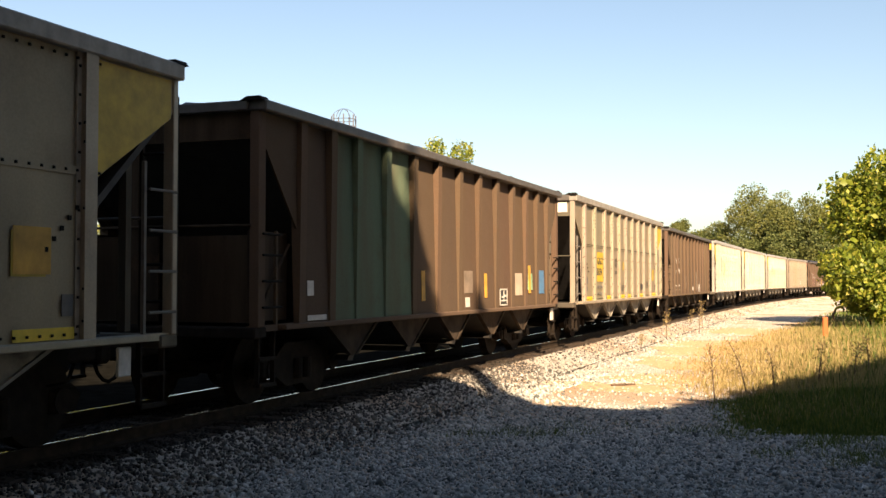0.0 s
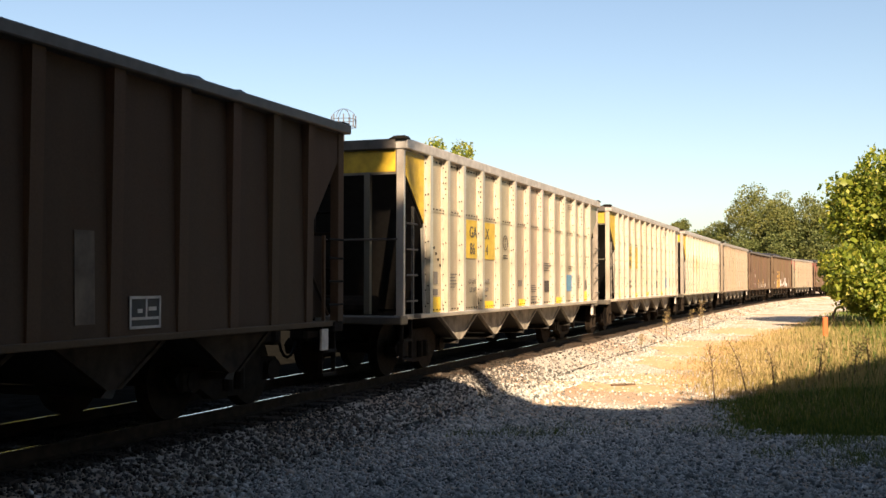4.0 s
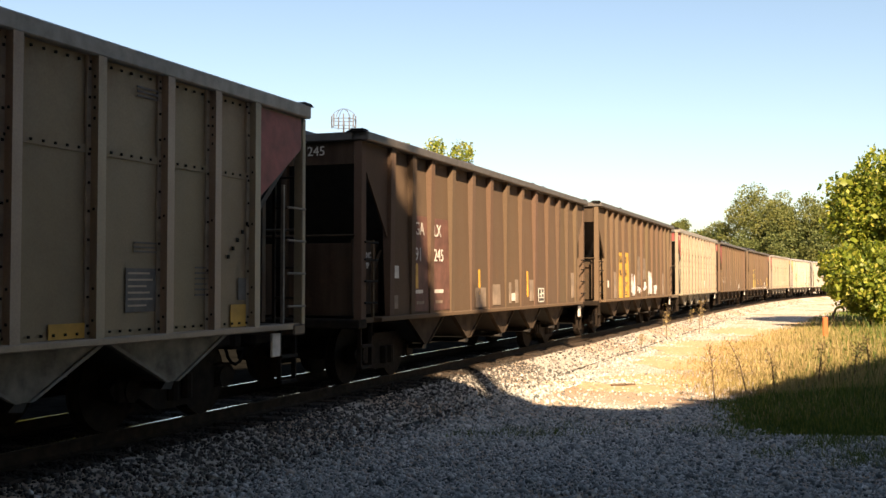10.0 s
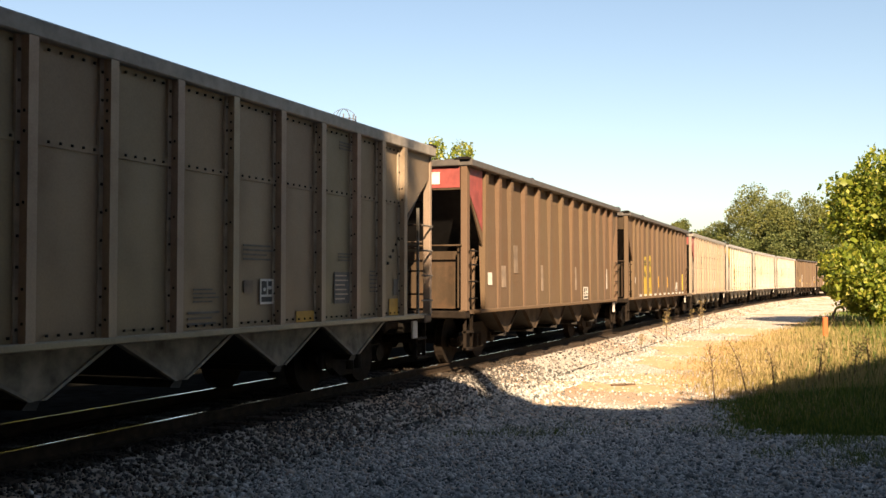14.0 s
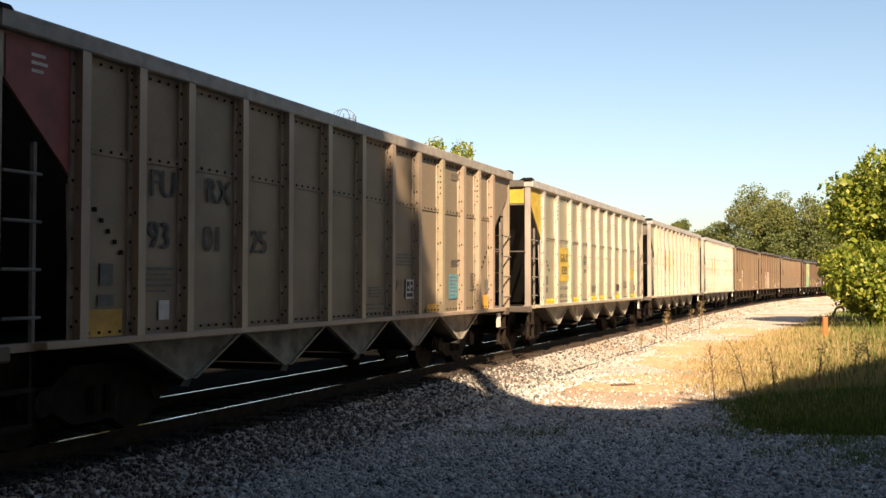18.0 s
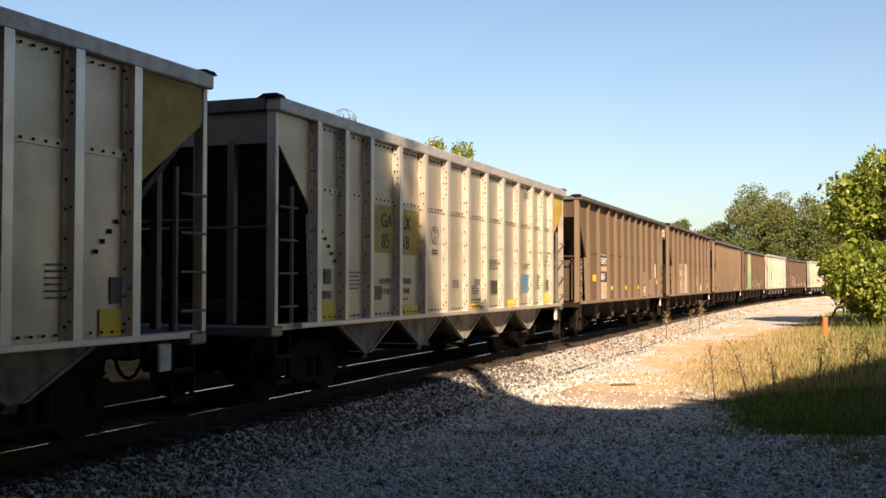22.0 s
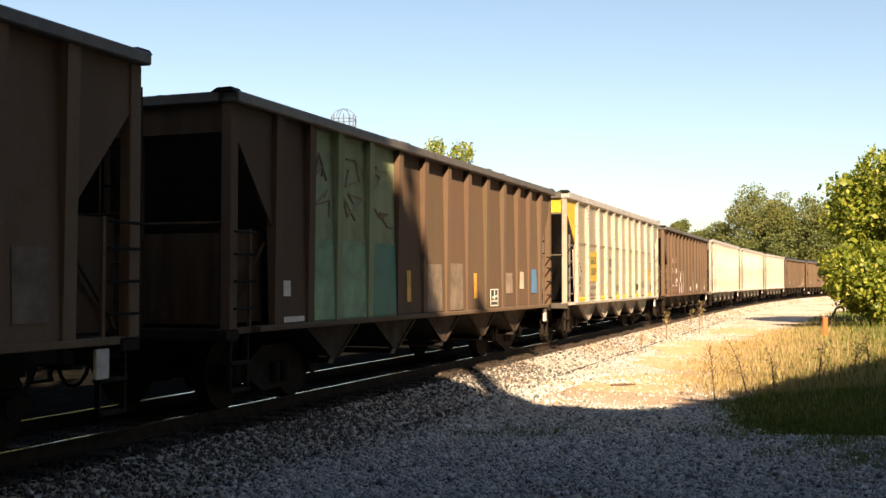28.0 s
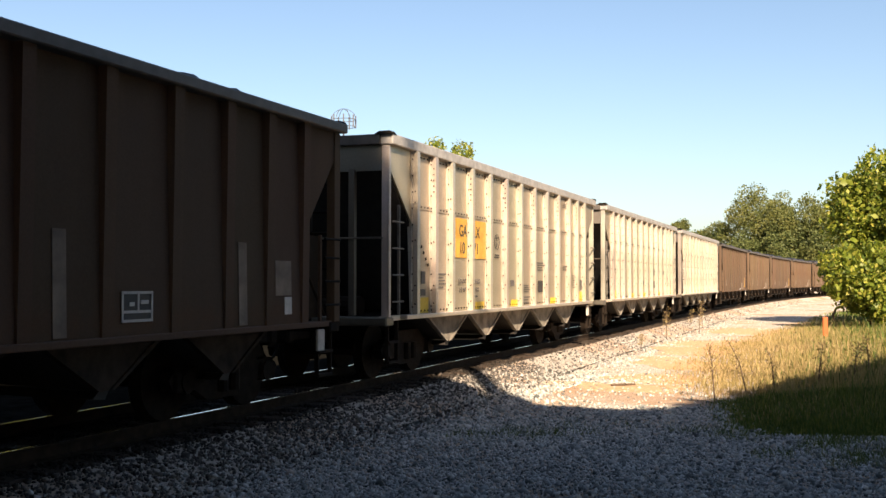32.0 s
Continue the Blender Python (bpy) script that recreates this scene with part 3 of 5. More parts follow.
        part("handrail", Build().tube((xe - flip * 0.02, -HALF + 0.1, 2.3), (xe - flip * 0.02, HALF - 0.1, 2.3), 0.018, seg=6), paint, car)
        cyl = Build().tube((xe + flip * 0.7, -0.75, 1.22), (xe + flip * 0.7, 0.3, 1.22), 0.16, seg=12).box(xe + flip * 0.5, xe + flip * 0.9, 0.4, 0.8, 1.07, 1.4, 0.03)
        part("brake_gear", cyl, SHADED_STEEL, car, "brown brake cylinder and valve")
        cp = Build().box(xe - flip * 0.5, xe + flip * 0.5, -0.12, 0.12, 0.7, 0.95, 0.03).box(xe - flip * 0.7, xe - flip * 0.45, -0.17, 0.15, 0.66, 0.98, 0.05)
        part("coupler", cp, SHADED_STEEL, car, "rust brown knuckle coupler")
        hv, hf = [], []
        for i in range(9):
            a0 = i / 8 * math.pi
            for q in range(6):
                r = 0.36 - (0.3 + 0.025 * math.cos(q * math.pi / 3)) * math.cos(a0)
                hv.append((xe - flip * r, 0.35 + 0.025 * math.sin(q * math.pi / 3), 0.8 - (0.42 + 0.025 * math.cos(q * math.pi / 3)) * math.sin(a0)))
                if i:
                    hf.append((i * 6 + q, i * 6 + (q + 1) % 6, i * 6 - 6 + (q + 1) % 6, i * 6 - 6 + q))
        hose = mesh_of("air_hose", hv, hf, DARK)
        part("air_hose", hose, None, car)
        part("corner_cap", Build().prism([(-HALF - 0.08, top - 0.01), (-HALF - 0.04, top + 0.04), (-HALF + 0.14, top + 0.04), (-HALF + 0.24, top - 0.01)], "x", xe - flip * 0.07, xe + flip * 0.12), DARK, car)
    part("tie_plate", Build().box(13.75, 13.95, -HALF + 0.0, -HALF + 0.04, 0.68, 0.97, 0.01), WHITE, car, "white card plate under the sill")
    # hopper pockets and their doors
    for i in range(5):
        xc = LEN / 2 + 0.2 + (i - 2) * 2.2
        h = Build()
        yw = HALF - 0.12
        t0, t1 = 1.0, 0.56
        wt, wb = POCKET_HALF[kind], 0.06
        vs = []
        for x, z in ((xc - wt, t0), (xc + wt, t0), (xc + wb, t1), (xc - wb, t1)):
            vs.append((x, z))
        h.prism(vs, "y", -yw + 0.1, yw - 0.1)
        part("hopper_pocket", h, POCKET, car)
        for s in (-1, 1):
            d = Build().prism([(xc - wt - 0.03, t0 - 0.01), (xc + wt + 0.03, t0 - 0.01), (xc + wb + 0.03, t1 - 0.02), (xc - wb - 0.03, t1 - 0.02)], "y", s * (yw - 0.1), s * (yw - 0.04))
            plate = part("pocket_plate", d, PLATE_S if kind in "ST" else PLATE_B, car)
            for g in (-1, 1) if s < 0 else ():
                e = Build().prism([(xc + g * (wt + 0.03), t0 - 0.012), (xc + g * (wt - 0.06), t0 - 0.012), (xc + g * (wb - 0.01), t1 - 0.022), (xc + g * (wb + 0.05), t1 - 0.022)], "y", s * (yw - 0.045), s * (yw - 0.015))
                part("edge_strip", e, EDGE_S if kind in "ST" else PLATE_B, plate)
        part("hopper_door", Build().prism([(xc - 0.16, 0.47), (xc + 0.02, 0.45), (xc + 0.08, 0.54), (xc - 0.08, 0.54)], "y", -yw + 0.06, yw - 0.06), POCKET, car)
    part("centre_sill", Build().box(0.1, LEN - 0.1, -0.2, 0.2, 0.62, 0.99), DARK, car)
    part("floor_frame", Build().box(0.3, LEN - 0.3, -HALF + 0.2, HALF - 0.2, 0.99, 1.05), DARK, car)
    if kind not in "BC":
        # rivet heads along posts and seams
        rv = []
        for side in (-1, 1):
            for x in posts:
                hw = k["pw"] / 2 + (0.03 if kind in "ST" else -0.02)
                yy = HALF - 0.0 if kind in "ST" else HALF + 0.06
                for z in np.arange(1.2, under - 0.05, 0.27):
                    for dx in ((-hw,) if kind in "WV" else (-hw, hw)):
                        rv.append((x + dx, side * yy, z))
            if kind in "ST":
                for i, x in enumerate(posts):
                    for z in ([3.16 + 0.1 * q for q in range(5)] if i % 2 else [2.92, 3.1]) + [1.25, 1.55, 2.3]:
                        rv.append((x - k["pw"] / 2, side * (HALF + 0.04), z))
                for x in np.arange(1.2, LEN - 1.2, 0.155):
                    rv += [(x, side * (HALF - 0.003), k["seam"]), (x, side * (HALF + 0.0), 1.13), (x, side * (HALF - 0.01), under - 0.06)]
        rv = np.array(rv)
        V = CUBE[None] * np.array([0.025, 0.016, 0.025]) + rv[:, None, :]
        T = CUBE_T[None] + (np.arange(len(rv)) * 8)[:, None, None]
        r = part("riveting", tri_mesh("riveting", V.reshape(-1, 3), T.reshape(-1, 3), DARK), None, car, "dark riveting along posts and seams")
        r["kind"] = "stuff"
    # the load
    rg = np.random.default_rng(11)
    nx, ny = 60, 14
    vs, fs = [], []
    for i in range(nx + 1):
        for j in range(ny + 1):
            x, y = 0.14 + (LEN - 0.28) * i / nx, (-1 + 2 * j / ny) * (HALF - 0.13)
            edge = min(1.0, min(i, nx - i) / 6) * min(1.0, min(j, ny - j) / 3)
            high = 0.33 + 0.12 * math.sin(x * 1.1 + 0.8) if kind == "B" else 0.3 + 0.16 * math.sin(x * 1.9) if kind == "C" else -0.1
            vs.append((x, y, top - 0.16 + edge * (high + 0.16 * noise.noise((x * 1.1, y * 1.4, 2.0))) + rg.normal() * 0.02))
    for i in range(nx):
        for j in range(ny):
            a = i * (ny + 1) + j
            fs.append((a, a + 1, a + ny + 2, a + ny + 1))
    part("coal_load", mesh_of("coal_load", vs, fs, COAL), None, car, "heaped black coal")
    for x in (2.0, LEN - 2.1):
        add_bogie(car, x)
    return car


# ---- lettering and patches on the camera's side of the cars ----
def text_mesh(words, size):
    return LETTERING[words, size].copy()




def side_y(kind, z):
    """The outer face of the wall panels on the camera's side."""
    if kind in "BC":
        return -(HALF + 0.004 - 0.06 * (z - 1.08) / 2.6)
    return -(HALF - 0.012)


def letters(car, kind, words, x, z, size, mat, y=None):
    me = text_mesh(words, size)
    me.materials.clear()
    me.materials.append(mat)
    yy = side_y(kind, z) - 0.016 if y is None else y
    lean = math.degrees(math.atan2(0.06, 2.6)) if kind in "BC" else 0
    return part("lettering", me, None, car, "painted reporting letters", m=pose(x, yy, z, 90 - lean, 0, 0))


def patch(car, kind, x0, x1, z0, z1, mat, label="", name="painted_patch", lift=0.0):
    z = (z0 + z1) / 2
    b = Build().box(-(x1 - x0) / 2, (x1 - x0) / 2, -0.003, 0.003, -(z1 - z0) / 2, (z1 - z0) / 2)
    lean = -math.degrees(math.atan2(0.06, 2.6)) if kind in "BC" else 0
    return part(name, b, mat, car, label, m=pose((x0 + x1) / 2, side_y(kind, z) - 0.004 - lift, z, lean, 0, 0))


def end_patch(car, y0, y1, z0, z1, mat, label="", x=0.012):
    return part("end_panel_paint", Build().box(x - 0.004, x + 0.004, y0, y1, z0, z1), mat, car, label)


def gusset_paint(car, kind, mat, ends=(0, 1), over_end=True):
    k = KINDS[kind]
    under, LEN = k["top"] - k["chord"], LENGTHS[kind]
    for e in ends:
        x0, x1, x2 = (0.12, k["posts"][0] - 0.13, 0.012) if e == 0 else (LEN - 0.12, k["posts"][-1] + 0.13, LEN - 0.012)
        g = Build().prism([(x0, under - 0.02), (x1, under - 0.02), (x1, 2.6), (x0, 3.34)], "y", -(HALF - 0.017), -(HALF - 0.01))
        part("gusset_paint", g, mat, car)
        if over_end:
            end_patch(car, -HALF + 0.15, HALF - 0.15, 3.4, under - 0.01, mat, x=x2)


def data_bars(car, kind, x, z, w, rows, mat, h=0.035, gap=0.06):
    """Small stencil lines too fine to read."""
    b = Build()
    for r in range(rows):
        ww = w * (0.75 + 0.25 * ((r * 7 + int(x * 10)) % 3) / 2)
        b.box(x, x + ww, side_y(kind, z) - 0.009, side_y(kind, z) - 0.004, z - r * gap, z - r * gap + h)
    part("stencil_block", b, mat, car)["kind"] = "stuff"


def boxed_mark(car, kind, x0, x1, z0, z1):
    """A black inspection panel ruled off in white."""
    patch(car, kind, x0, x1, z0, z1, BLACKM, "black inspection panel ruled in white", "inspection_panel")
    b = Build()
    zm = (z0 + z1) / 2
    y0, y1 = side_y(kind, zm) - 0.014, side_y(kind, zm) - 0.006
    w, r = x1 - x0, 0.028
    for a, c, e, f in ((0, w, 0, r), (0, w, z1 - z0 - r, z1 - z0), (0, r, 0, z1 - z0), (w - r, w, 0, z1 - z0), (w * 0.5, w * 0.5 + r, 0.1, z1 - z0), (0, w, 0.09, 0.09 + r), (w * 0.25, w * 0.4, 0.16, 0.2), (w * 0.6, w * 0.85, 0.18, 0.22)):
        b.box(x0 + a, x0 + c, y0, y1, z0 + e, z0 + f)
    part("ruling", b, WHITE, car)["kind"] = "stuff"


SILVER = (0.62, 0.58, 0.505)
SILVER2 = (0.63, 0.58, 0.495)
CREAM = (0.62, 0.57, 0.49)
GRIMY = (0.36, 0.315, 0.24)
TANG = (0.335, 0.275, 0.207)
BROWN = (0.135, 0.094, 0.062)
BROWN2 = (0.185, 0.134, 0.09)
BROWN3 = (0.116, 0.08, 0.055)

# kind, colour, label, marks
CARS = [
    ("T", GRIMY, "grimy silver ribbed open-top hopper car with yellow corner paint", "yellow_end"),
    ("B", BROWN3, "brown-black coal hopper car with sprayed green panels", "green"),
    ("T", GRIMY, "grimy silver ribbed hopper car with a yellow lettered panel", "one_a"),
    ("B", BROWN3, "brown coal hopper car with white side lettering", "white_a"),
    ("S", SILVER, "silver ribbed hopper car with blue panel and yellow marks", "two_b"),
    ("S", SILVER2, "silver ribbed hopper car with a dull yellow lettered panel", "two_c"),
    ("S", SILVER2, "silver ribbed hopper car with yellow corner and centre panel", "two_d"),
    ("S", TANG, "dusty grey-tan ribbed hopper car with dark lettering", "furx_a"),
    ("B", BROWN3, "brown coal hopper car with pale and red side lettering", "white_b"),
    ("C", BROWN, "brown coal hopper car with two tall amber panels", "amber"),
    ("S", TANG, "dusty tan ribbed hopper car with red corner paint", "furx_b"),
    ("C", BROWN, "brown coal hopper car with a red end", "red_end"),
    ("C", BROWN, "brown coal hopper car with amber lettered patch", "amber_b"),
    ("S", TANG, "dusty tan ribbed hopper car with red end paint", "furx_c"),
    ("T", SILVER2, "silver ribbed hopper car with yellow end and panel", "one_e"),
    ("S", SILVER2, "silver ribbed hopper car with a faded yellow panel", "two_f"),
    ("S", SILVER, "silver ribbed hopper car with yellow centre panel", "two_g"),
    ("V", BROWN2, "brown ribbed hopper car with small white lettered panels", "w_a"),
    ("W", BROWN2, "brown ribbed hopper car with a large white lettered panel", "w_b"),
    ("C", BROWN2, "plain dusty brown coal hopper car", "plain_b"),
    ("B", BROWN3, "brown-black coal hopper car with pale and deep green panels", "green"),
    ("T", CREAM, "cream-white ribbed hopper car with bright yellow corner", "one_h"),
    ("B", BROWN3, "brown coal hopper car with white letters and spray paint", "white_c"),
    ("S", CREAM, "cream ribbed hopper car with an amber lettered panel", "two_i"),
    ("S", CREAM, "cream-white ribbed hopper car with yellow sill marks", "plain_s"),
    ("S", CREAM, "cream-white ribbed hopper car streaked with dirt", "plain_s"),
    ("B", BROWN3, "dark brown coal hopper car", "plain_b"),
    ("B", BROWN, "dusty brown coal hopper car", "plain_b"),
    ("B", BROWN3, "dark brown coal hopper car", "plain_b"),
    ("B", BROWN, "dusty brown coal hopper car", "plain_b"),
    ("B", BROWN, "dusty brown coal hopper car", "plain_b"),
    ("B", BROWN2, "dusty brown coal hopper car", "plain_b"),
    ("B", BROWN, "dusty brown coal hopper car", "plain_b"),
]
# leading end along the line at the clip's start
START = [-10.58, 5.77, 21.96, 38.17, 54.74, 70.96, 87.2, 103.35, 119.65, 135.85, 152.1, 168.5, 184.65, 200.75, 216.9, 233.3, 249.38,
         265.65, 281.75, 298.05, 314.1, 330.05, 346.25, 362.35, 378.49, 394.65, 410.85, 427.05, 443.25, 459.45, 475.65, 491.85, 508.05]
SPEED, EASE = 11.0206, -0.00687


def along(n, t):
    return START[n] - SPEED * t - 0.5 * EASE * t * (t - 32)


def car_pose(n, t):
    s = along(n, t)
    a, b = on_line(s + 2.0), on_line(s + 12.4)
    d = (b - a).normalized()
    h = math.atan2(d.y, d.x)
    return Matrix.Translation(a - d * 2.0) @ pose(0, 0, 0, 0, 0, math.degrees(h))


def reflectors(car, kind, spans, z0, z1, mat):
    for a, b in spans:
        patch(car, kind, a, b, z0, z1, mat, "yellow reflective mark", "reflector")


def oval_mark(car, kind, x, z, rx, rz):
    b = Build()
    y = side_y(kind, z) - 0.006
    for i in range(16):
        a0, a1 = i / 8 * math.pi, (i + 1) / 8 * math.pi
        b.tube((x + rx * math.cos(a0), y, z + rz * math.sin(a0)), (x + rx * math.cos(a1), y, z + rz * math.sin(a1)), 0.007, seg=4)
    for dz, w, h in ((0.08, 0.11, 0.018), (0.04, 0.07, 0.014), (-0.06, 0.03, 0.09), (-0.27, 0.26, 0.02), (-0.32, 0.32, 0.02)):
        b.box(x - w / 2, x + w / 2, y - 0.002, y + 0.004, z + dz - h / 2, z + dz + h / 2)
    part("oval_emblem", b, SLOPE, car, "dark outlined oval emblem")["kind"] = "stuff"


def spots(car, kind, rows):
    """Painted marks and plates on the side: x0, x1, z0, z1, material, name."""
    for x0, x1, z0, z1, mat, name in rows:
        patch(car, kind, x0, x1, z0, z1, mat, "", name)


def silver_common(car, n, kind):
    tan = CARS[n][1] == TANG
    m = AMBER if tan else YELLOW_P
    if kind == "S":
        mid = (7.45, 7.95) if n in (15, 16) else (6.56, 7.05)
        reflectors(car, kind, ((1.18, 1.7), (12.8, 13.22)), 1.09, 1.35, m)
        reflectors(car, kind, ((9.82, 10.33),) if tan else ((4.16, 4.72), mid, (9.82, 10.33)), 1.09, 1.23, m)
        if not tan:
            spots(car, kind, ((8.7, 9.1, 1.37, 1.64, SLOPE, "data_plate"), (6.5, 6.77, 1.52, 1.65, PLATE_G, "data_plate")))
            data_bars(car, kind, 4.05, 1.02 + 0.3, 0.3, 1, PLATE_G, 0.03)
        spots(car, kind, ((1.37, 1.56, 1.58, 1.79, PLATE_G, "data_plate"), (1.34, 1.57, 1.38, 1.49, PLATE_G, "data_plate"), (12.96, 13.14, 1.4, 1.66, PLATE_G, "data_plate")))
        data_bars(car, kind, 8.52, 2.04, 0.72, 4, PLATE_G, 0.022, 0.055)
        data_bars(car, kind, 7.5, 1.52, 0.5, 4, PLATE_G, 0.018, 0.045)
        data_bars(car, kind, 7.4, 1.26, 0.62, 3, PLATE_G, 0.024, 0.06)
        data_bars(car, kind, 2.06, 1.74, 0.5, 5, PLATE_G, 0.022, 0.058)
        data_bars(car, kind, 12.08, 1.76, 0.3, 6, PLATE_G, 0.02, 0.06)
        data_bars(car, kind, 11.02, 2.0, 0.45, 3, PLATE_G, 0.018, 0.045)
        data_bars(car, kind, 11.05, 3.58, 0.5, 3, PLATE_G, 0.02, 0.045)
    else:
        reflectors(car, kind, ((1.28, 2.2), (4.22, 4.72), (6.43, 6.98), (7.56, 8.1), (9.86, 10.45), (12.35, 13.12)), 1.09, 1.2, YELLOW_P)
        spots(car, kind, ((9.95, 10.36, 1.33, 1.54, SLOPE, "data_plate"), (12.32, 12.74, 1.66, 2.06, OLIVE, "data_plate"), (1.36, 1.6, 1.54, 1.75, PLATE_G, "data_plate"), (1.4, 1.58, 1.36, 1.48, PLATE_G, "data_plate"), (12.95, 13.1, 1.3, 1.5, PLATE_G, "data_plate")))
        data_bars(car, kind, 11.06, 1.6, 0.6, 4, PLATE_G, 0.02, 0.06)
        data_bars(car, kind, 6.42, 1.48, 0.55, 4, PLATE_G, 0.02, 0.05)
    b = Build()
    y = side_y(kind, 2)
    for i in range(5):
        for x in (1.26 + i * 0.1, 13.12 - i * 0.1):
            b.box(x, x + 0.045, y - 0.012, y - 0.002, 2.28 - i * 0.1, 2.325 - i * 0.1)
    part("slanting_bolting", b, DARK, car)["kind"] = "stuff"


NUMBERS = {"two_b": ("86", "14"), "two_c": ("86", "07"), "two_d": ("86", "30"), "two_f": ("85", "89"), "two_g": ("85", "18"), "two_i": ("10", "71"), "one_a": "06594", "one_e": "8305", "one_h": "8319"}


def end_letters(car, words, y, size, mat, x=-0.006, z=3.5):
    letters(car, "S", words, 0, z, size, mat).matrix_basis = pose(x, y, z, 90, 0, -90)


def stroke(car, pts, mat, r, label):
    """A sprayed line along points on the side of a brown car."""
    b = Build()
    for a, c in zip(pts, pts[1:]):
        b.tube((a[0], side_y("B", a[1]) - 0.004, a[1]), (c[0], side_y("B", c[1]) - 0.004, c[1]), r, seg=5)
    part("spray_paint_line", b, mat, car, label)["kind"] = "stuff"


def marks(car, n, kind, style):
    y = side_y(kind, 2) - 0.012
    if kind in "ST":
        silver_common(car, n, kind)
    if style.startswith("two"):
        m = AMBER if style == "two_i" else OLIVE
        for a, b in ((2.9, 3.7), (4.03, 4.82)):
            patch(car, kind, a, b, 2.06, 2.79, m, "dull yellow lettering panel", "lettering_panel")
        num = NUMBERS[style]
        for x, z, w in ((3.24, 2.46, "GA"), (4.06, 2.46, "LX"), (3.26, 2.14, num[0]), (4.06, 2.14, num[1])):
            letters(car, kind, w, x, z, 0.31, BLACKM, y)
        for x, z, w in ((3.2, 1.58, "LD LMT"), (4.06, 1.58, "236600"), (3.26, 1.42, "LT WT"), (4.06, 1.42, "49400")):
            letters(car, kind, w, x, z, 0.13, PLATE_G, y)
        if style in ("two_c", "two_b", "two_d"):
            gusset_paint(car, kind, OLIVE if style == "two_c" else YELLOW, (0,), True)
        elif style == "two_f":
            gusset_paint(car, kind, OLIVE, (1,), False)
        elif style == "two_g":
            gusset_paint(car, kind, OLIVE, (1,), True)
        if style in ("two_f", "two_g"):
            spots(car, kind, ((10.9, 11.4, 1.38, 1.78, BLUE if style == "two_g" else DUSTY, "data_plate"), (3.0, 3.28, 1.34, 1.55, PLATE_G, "data_plate") if style == "two_g" else (2.92, 3.0, 1.3, 1.5, PLATE_G, "data_plate"), (7.7, 7.98, 1.55, 1.67, PLATE_G, "data_plate")))
            data_bars(car, kind, 10.94, 1.72, 0.4, 6, PLATE_G, 0.02, 0.055)
        elif style != "two_i":
            patch(car, kind, 10.86, 11.38, 1.37, 1.79, BLUE, "blue panel with fine lines", "blue_panel")
            data_bars(car, kind, 10.9, 1.73, 0.42, 6, TEAL, 0.025, 0.06)
        else:
            end_letters(car, "GALX", -0.1, 0.2, BLACKM)
        oval_mark(car, kind, 5.55, 2.43, 0.16, 0.15)
    elif style.startswith("one"):
        patch(car, kind, 2.6, 3.64, 1.62, 2.47, YELLOW if style == "one_a" else OLIVE, "yellow lettering panel", "lettering_panel")
        letters(car, kind, "GALX", 2.8, 2.12, 0.29, BLACKM, y)
        letters(car, kind, NUMBERS[style], 2.73 if style == "one_a" else 2.9, 1.8, 0.3, BLACKM, y)
        letters(car, kind, "LD LMT 236700", 2.7, 1.42, 0.12, PLATE_G, y)
        letters(car, kind, "LT WT  49300", 2.7, 1.22, 0.12, PLATE_G, y)
        oval_mark(car, kind, 5.58, 2.2, 0.14, 0.14)
        gusset_paint(car, kind, OLIVE if style == "one_e" else YELLOW, (0,) if style != "one_a" else (1,), style != "one_a")
        if style == "one_a":
            end_patch(car, -1.35, -0.3, 3.46, 3.72, WHITE, "white number panel", 0.004)
            patch(car, kind, 6.72, 6.86, 2.0, 2.25, OLIVE, "", "faded_patch")
        end_letters(car, NUMBERS[style], -0.45, 0.2, BLACKM)
    elif style == "yellow_end":
        gusset_paint(car, kind, YELLOW)
        patch(car, kind, 12.34, 12.8, 1.68, 2.1, AMBER, "amber panel", "amber_panel", 0.004)
    elif style.startswith("furx"):
        gusset_paint(car, "S", RED, (1,) if style == "furx_a" else (0,), style != "furx_a")
        num = {"furx_a": ("93", "00", "98"), "furx_b": ("93", "00", "35"), "furx_c": ("93", "01", "25")}[style]
        for i, w in enumerate(("FU", "RX")):
            letters(car, "S", w, 2.12 + i * 1.02, 2.5, 0.4, BLACKM, y)
        for i, w in enumerate(num):
            letters(car, "S", w, 2.1 + i * 1.0, 1.96, 0.4, BLACKM, y)
        patch(car, "S", 2.3, 2.48, 1.22, 1.42, WHITE, "white data label", "data_label")
        patch(car, "S", 10.9, 11.38, 1.31, 1.75, TEAL if style == "furx_c" else PLATE_G, "teal panel with fine lines", "teal_panel")
        data_bars(car, "S", 10.93, 1.69, 0.4, 6, PLATE_G if style == "furx_c" else DUSTY, 0.02, 0.065)
        boxed_mark(car, "S", 8.9, 9.22, 1.34, 1.65)
        patch(car, "S", 8.54, 8.74, 1.48, 1.63, GHOST, "", "data_label")
        if style != "furx_a":
            data_bars(car, "S", 0.42, 3.6, 0.2, 3, WHITE, 0.03, 0.07)
    elif style == "green":
        tint = (0.27, 0.33, 0.19) if n == 20 else (0.12, 0.165, 0.11)
        for o in car.children:
            if o.get("bay", -1) in (1, 2, 3) and not (o.name.startswith("side_post") and o["bay"] == 1):
                o.color = (*tint, o.color[3])
        p = BROWN_POSTS
        if n == 20:
            for i in (1, 2):
                patch(car, "B", p[i] + 0.12, p[i + 1] - 0.12, 1.1, 2.2, GREENM, "faded green sprayed panel", "sprayed_panel", 0.003)
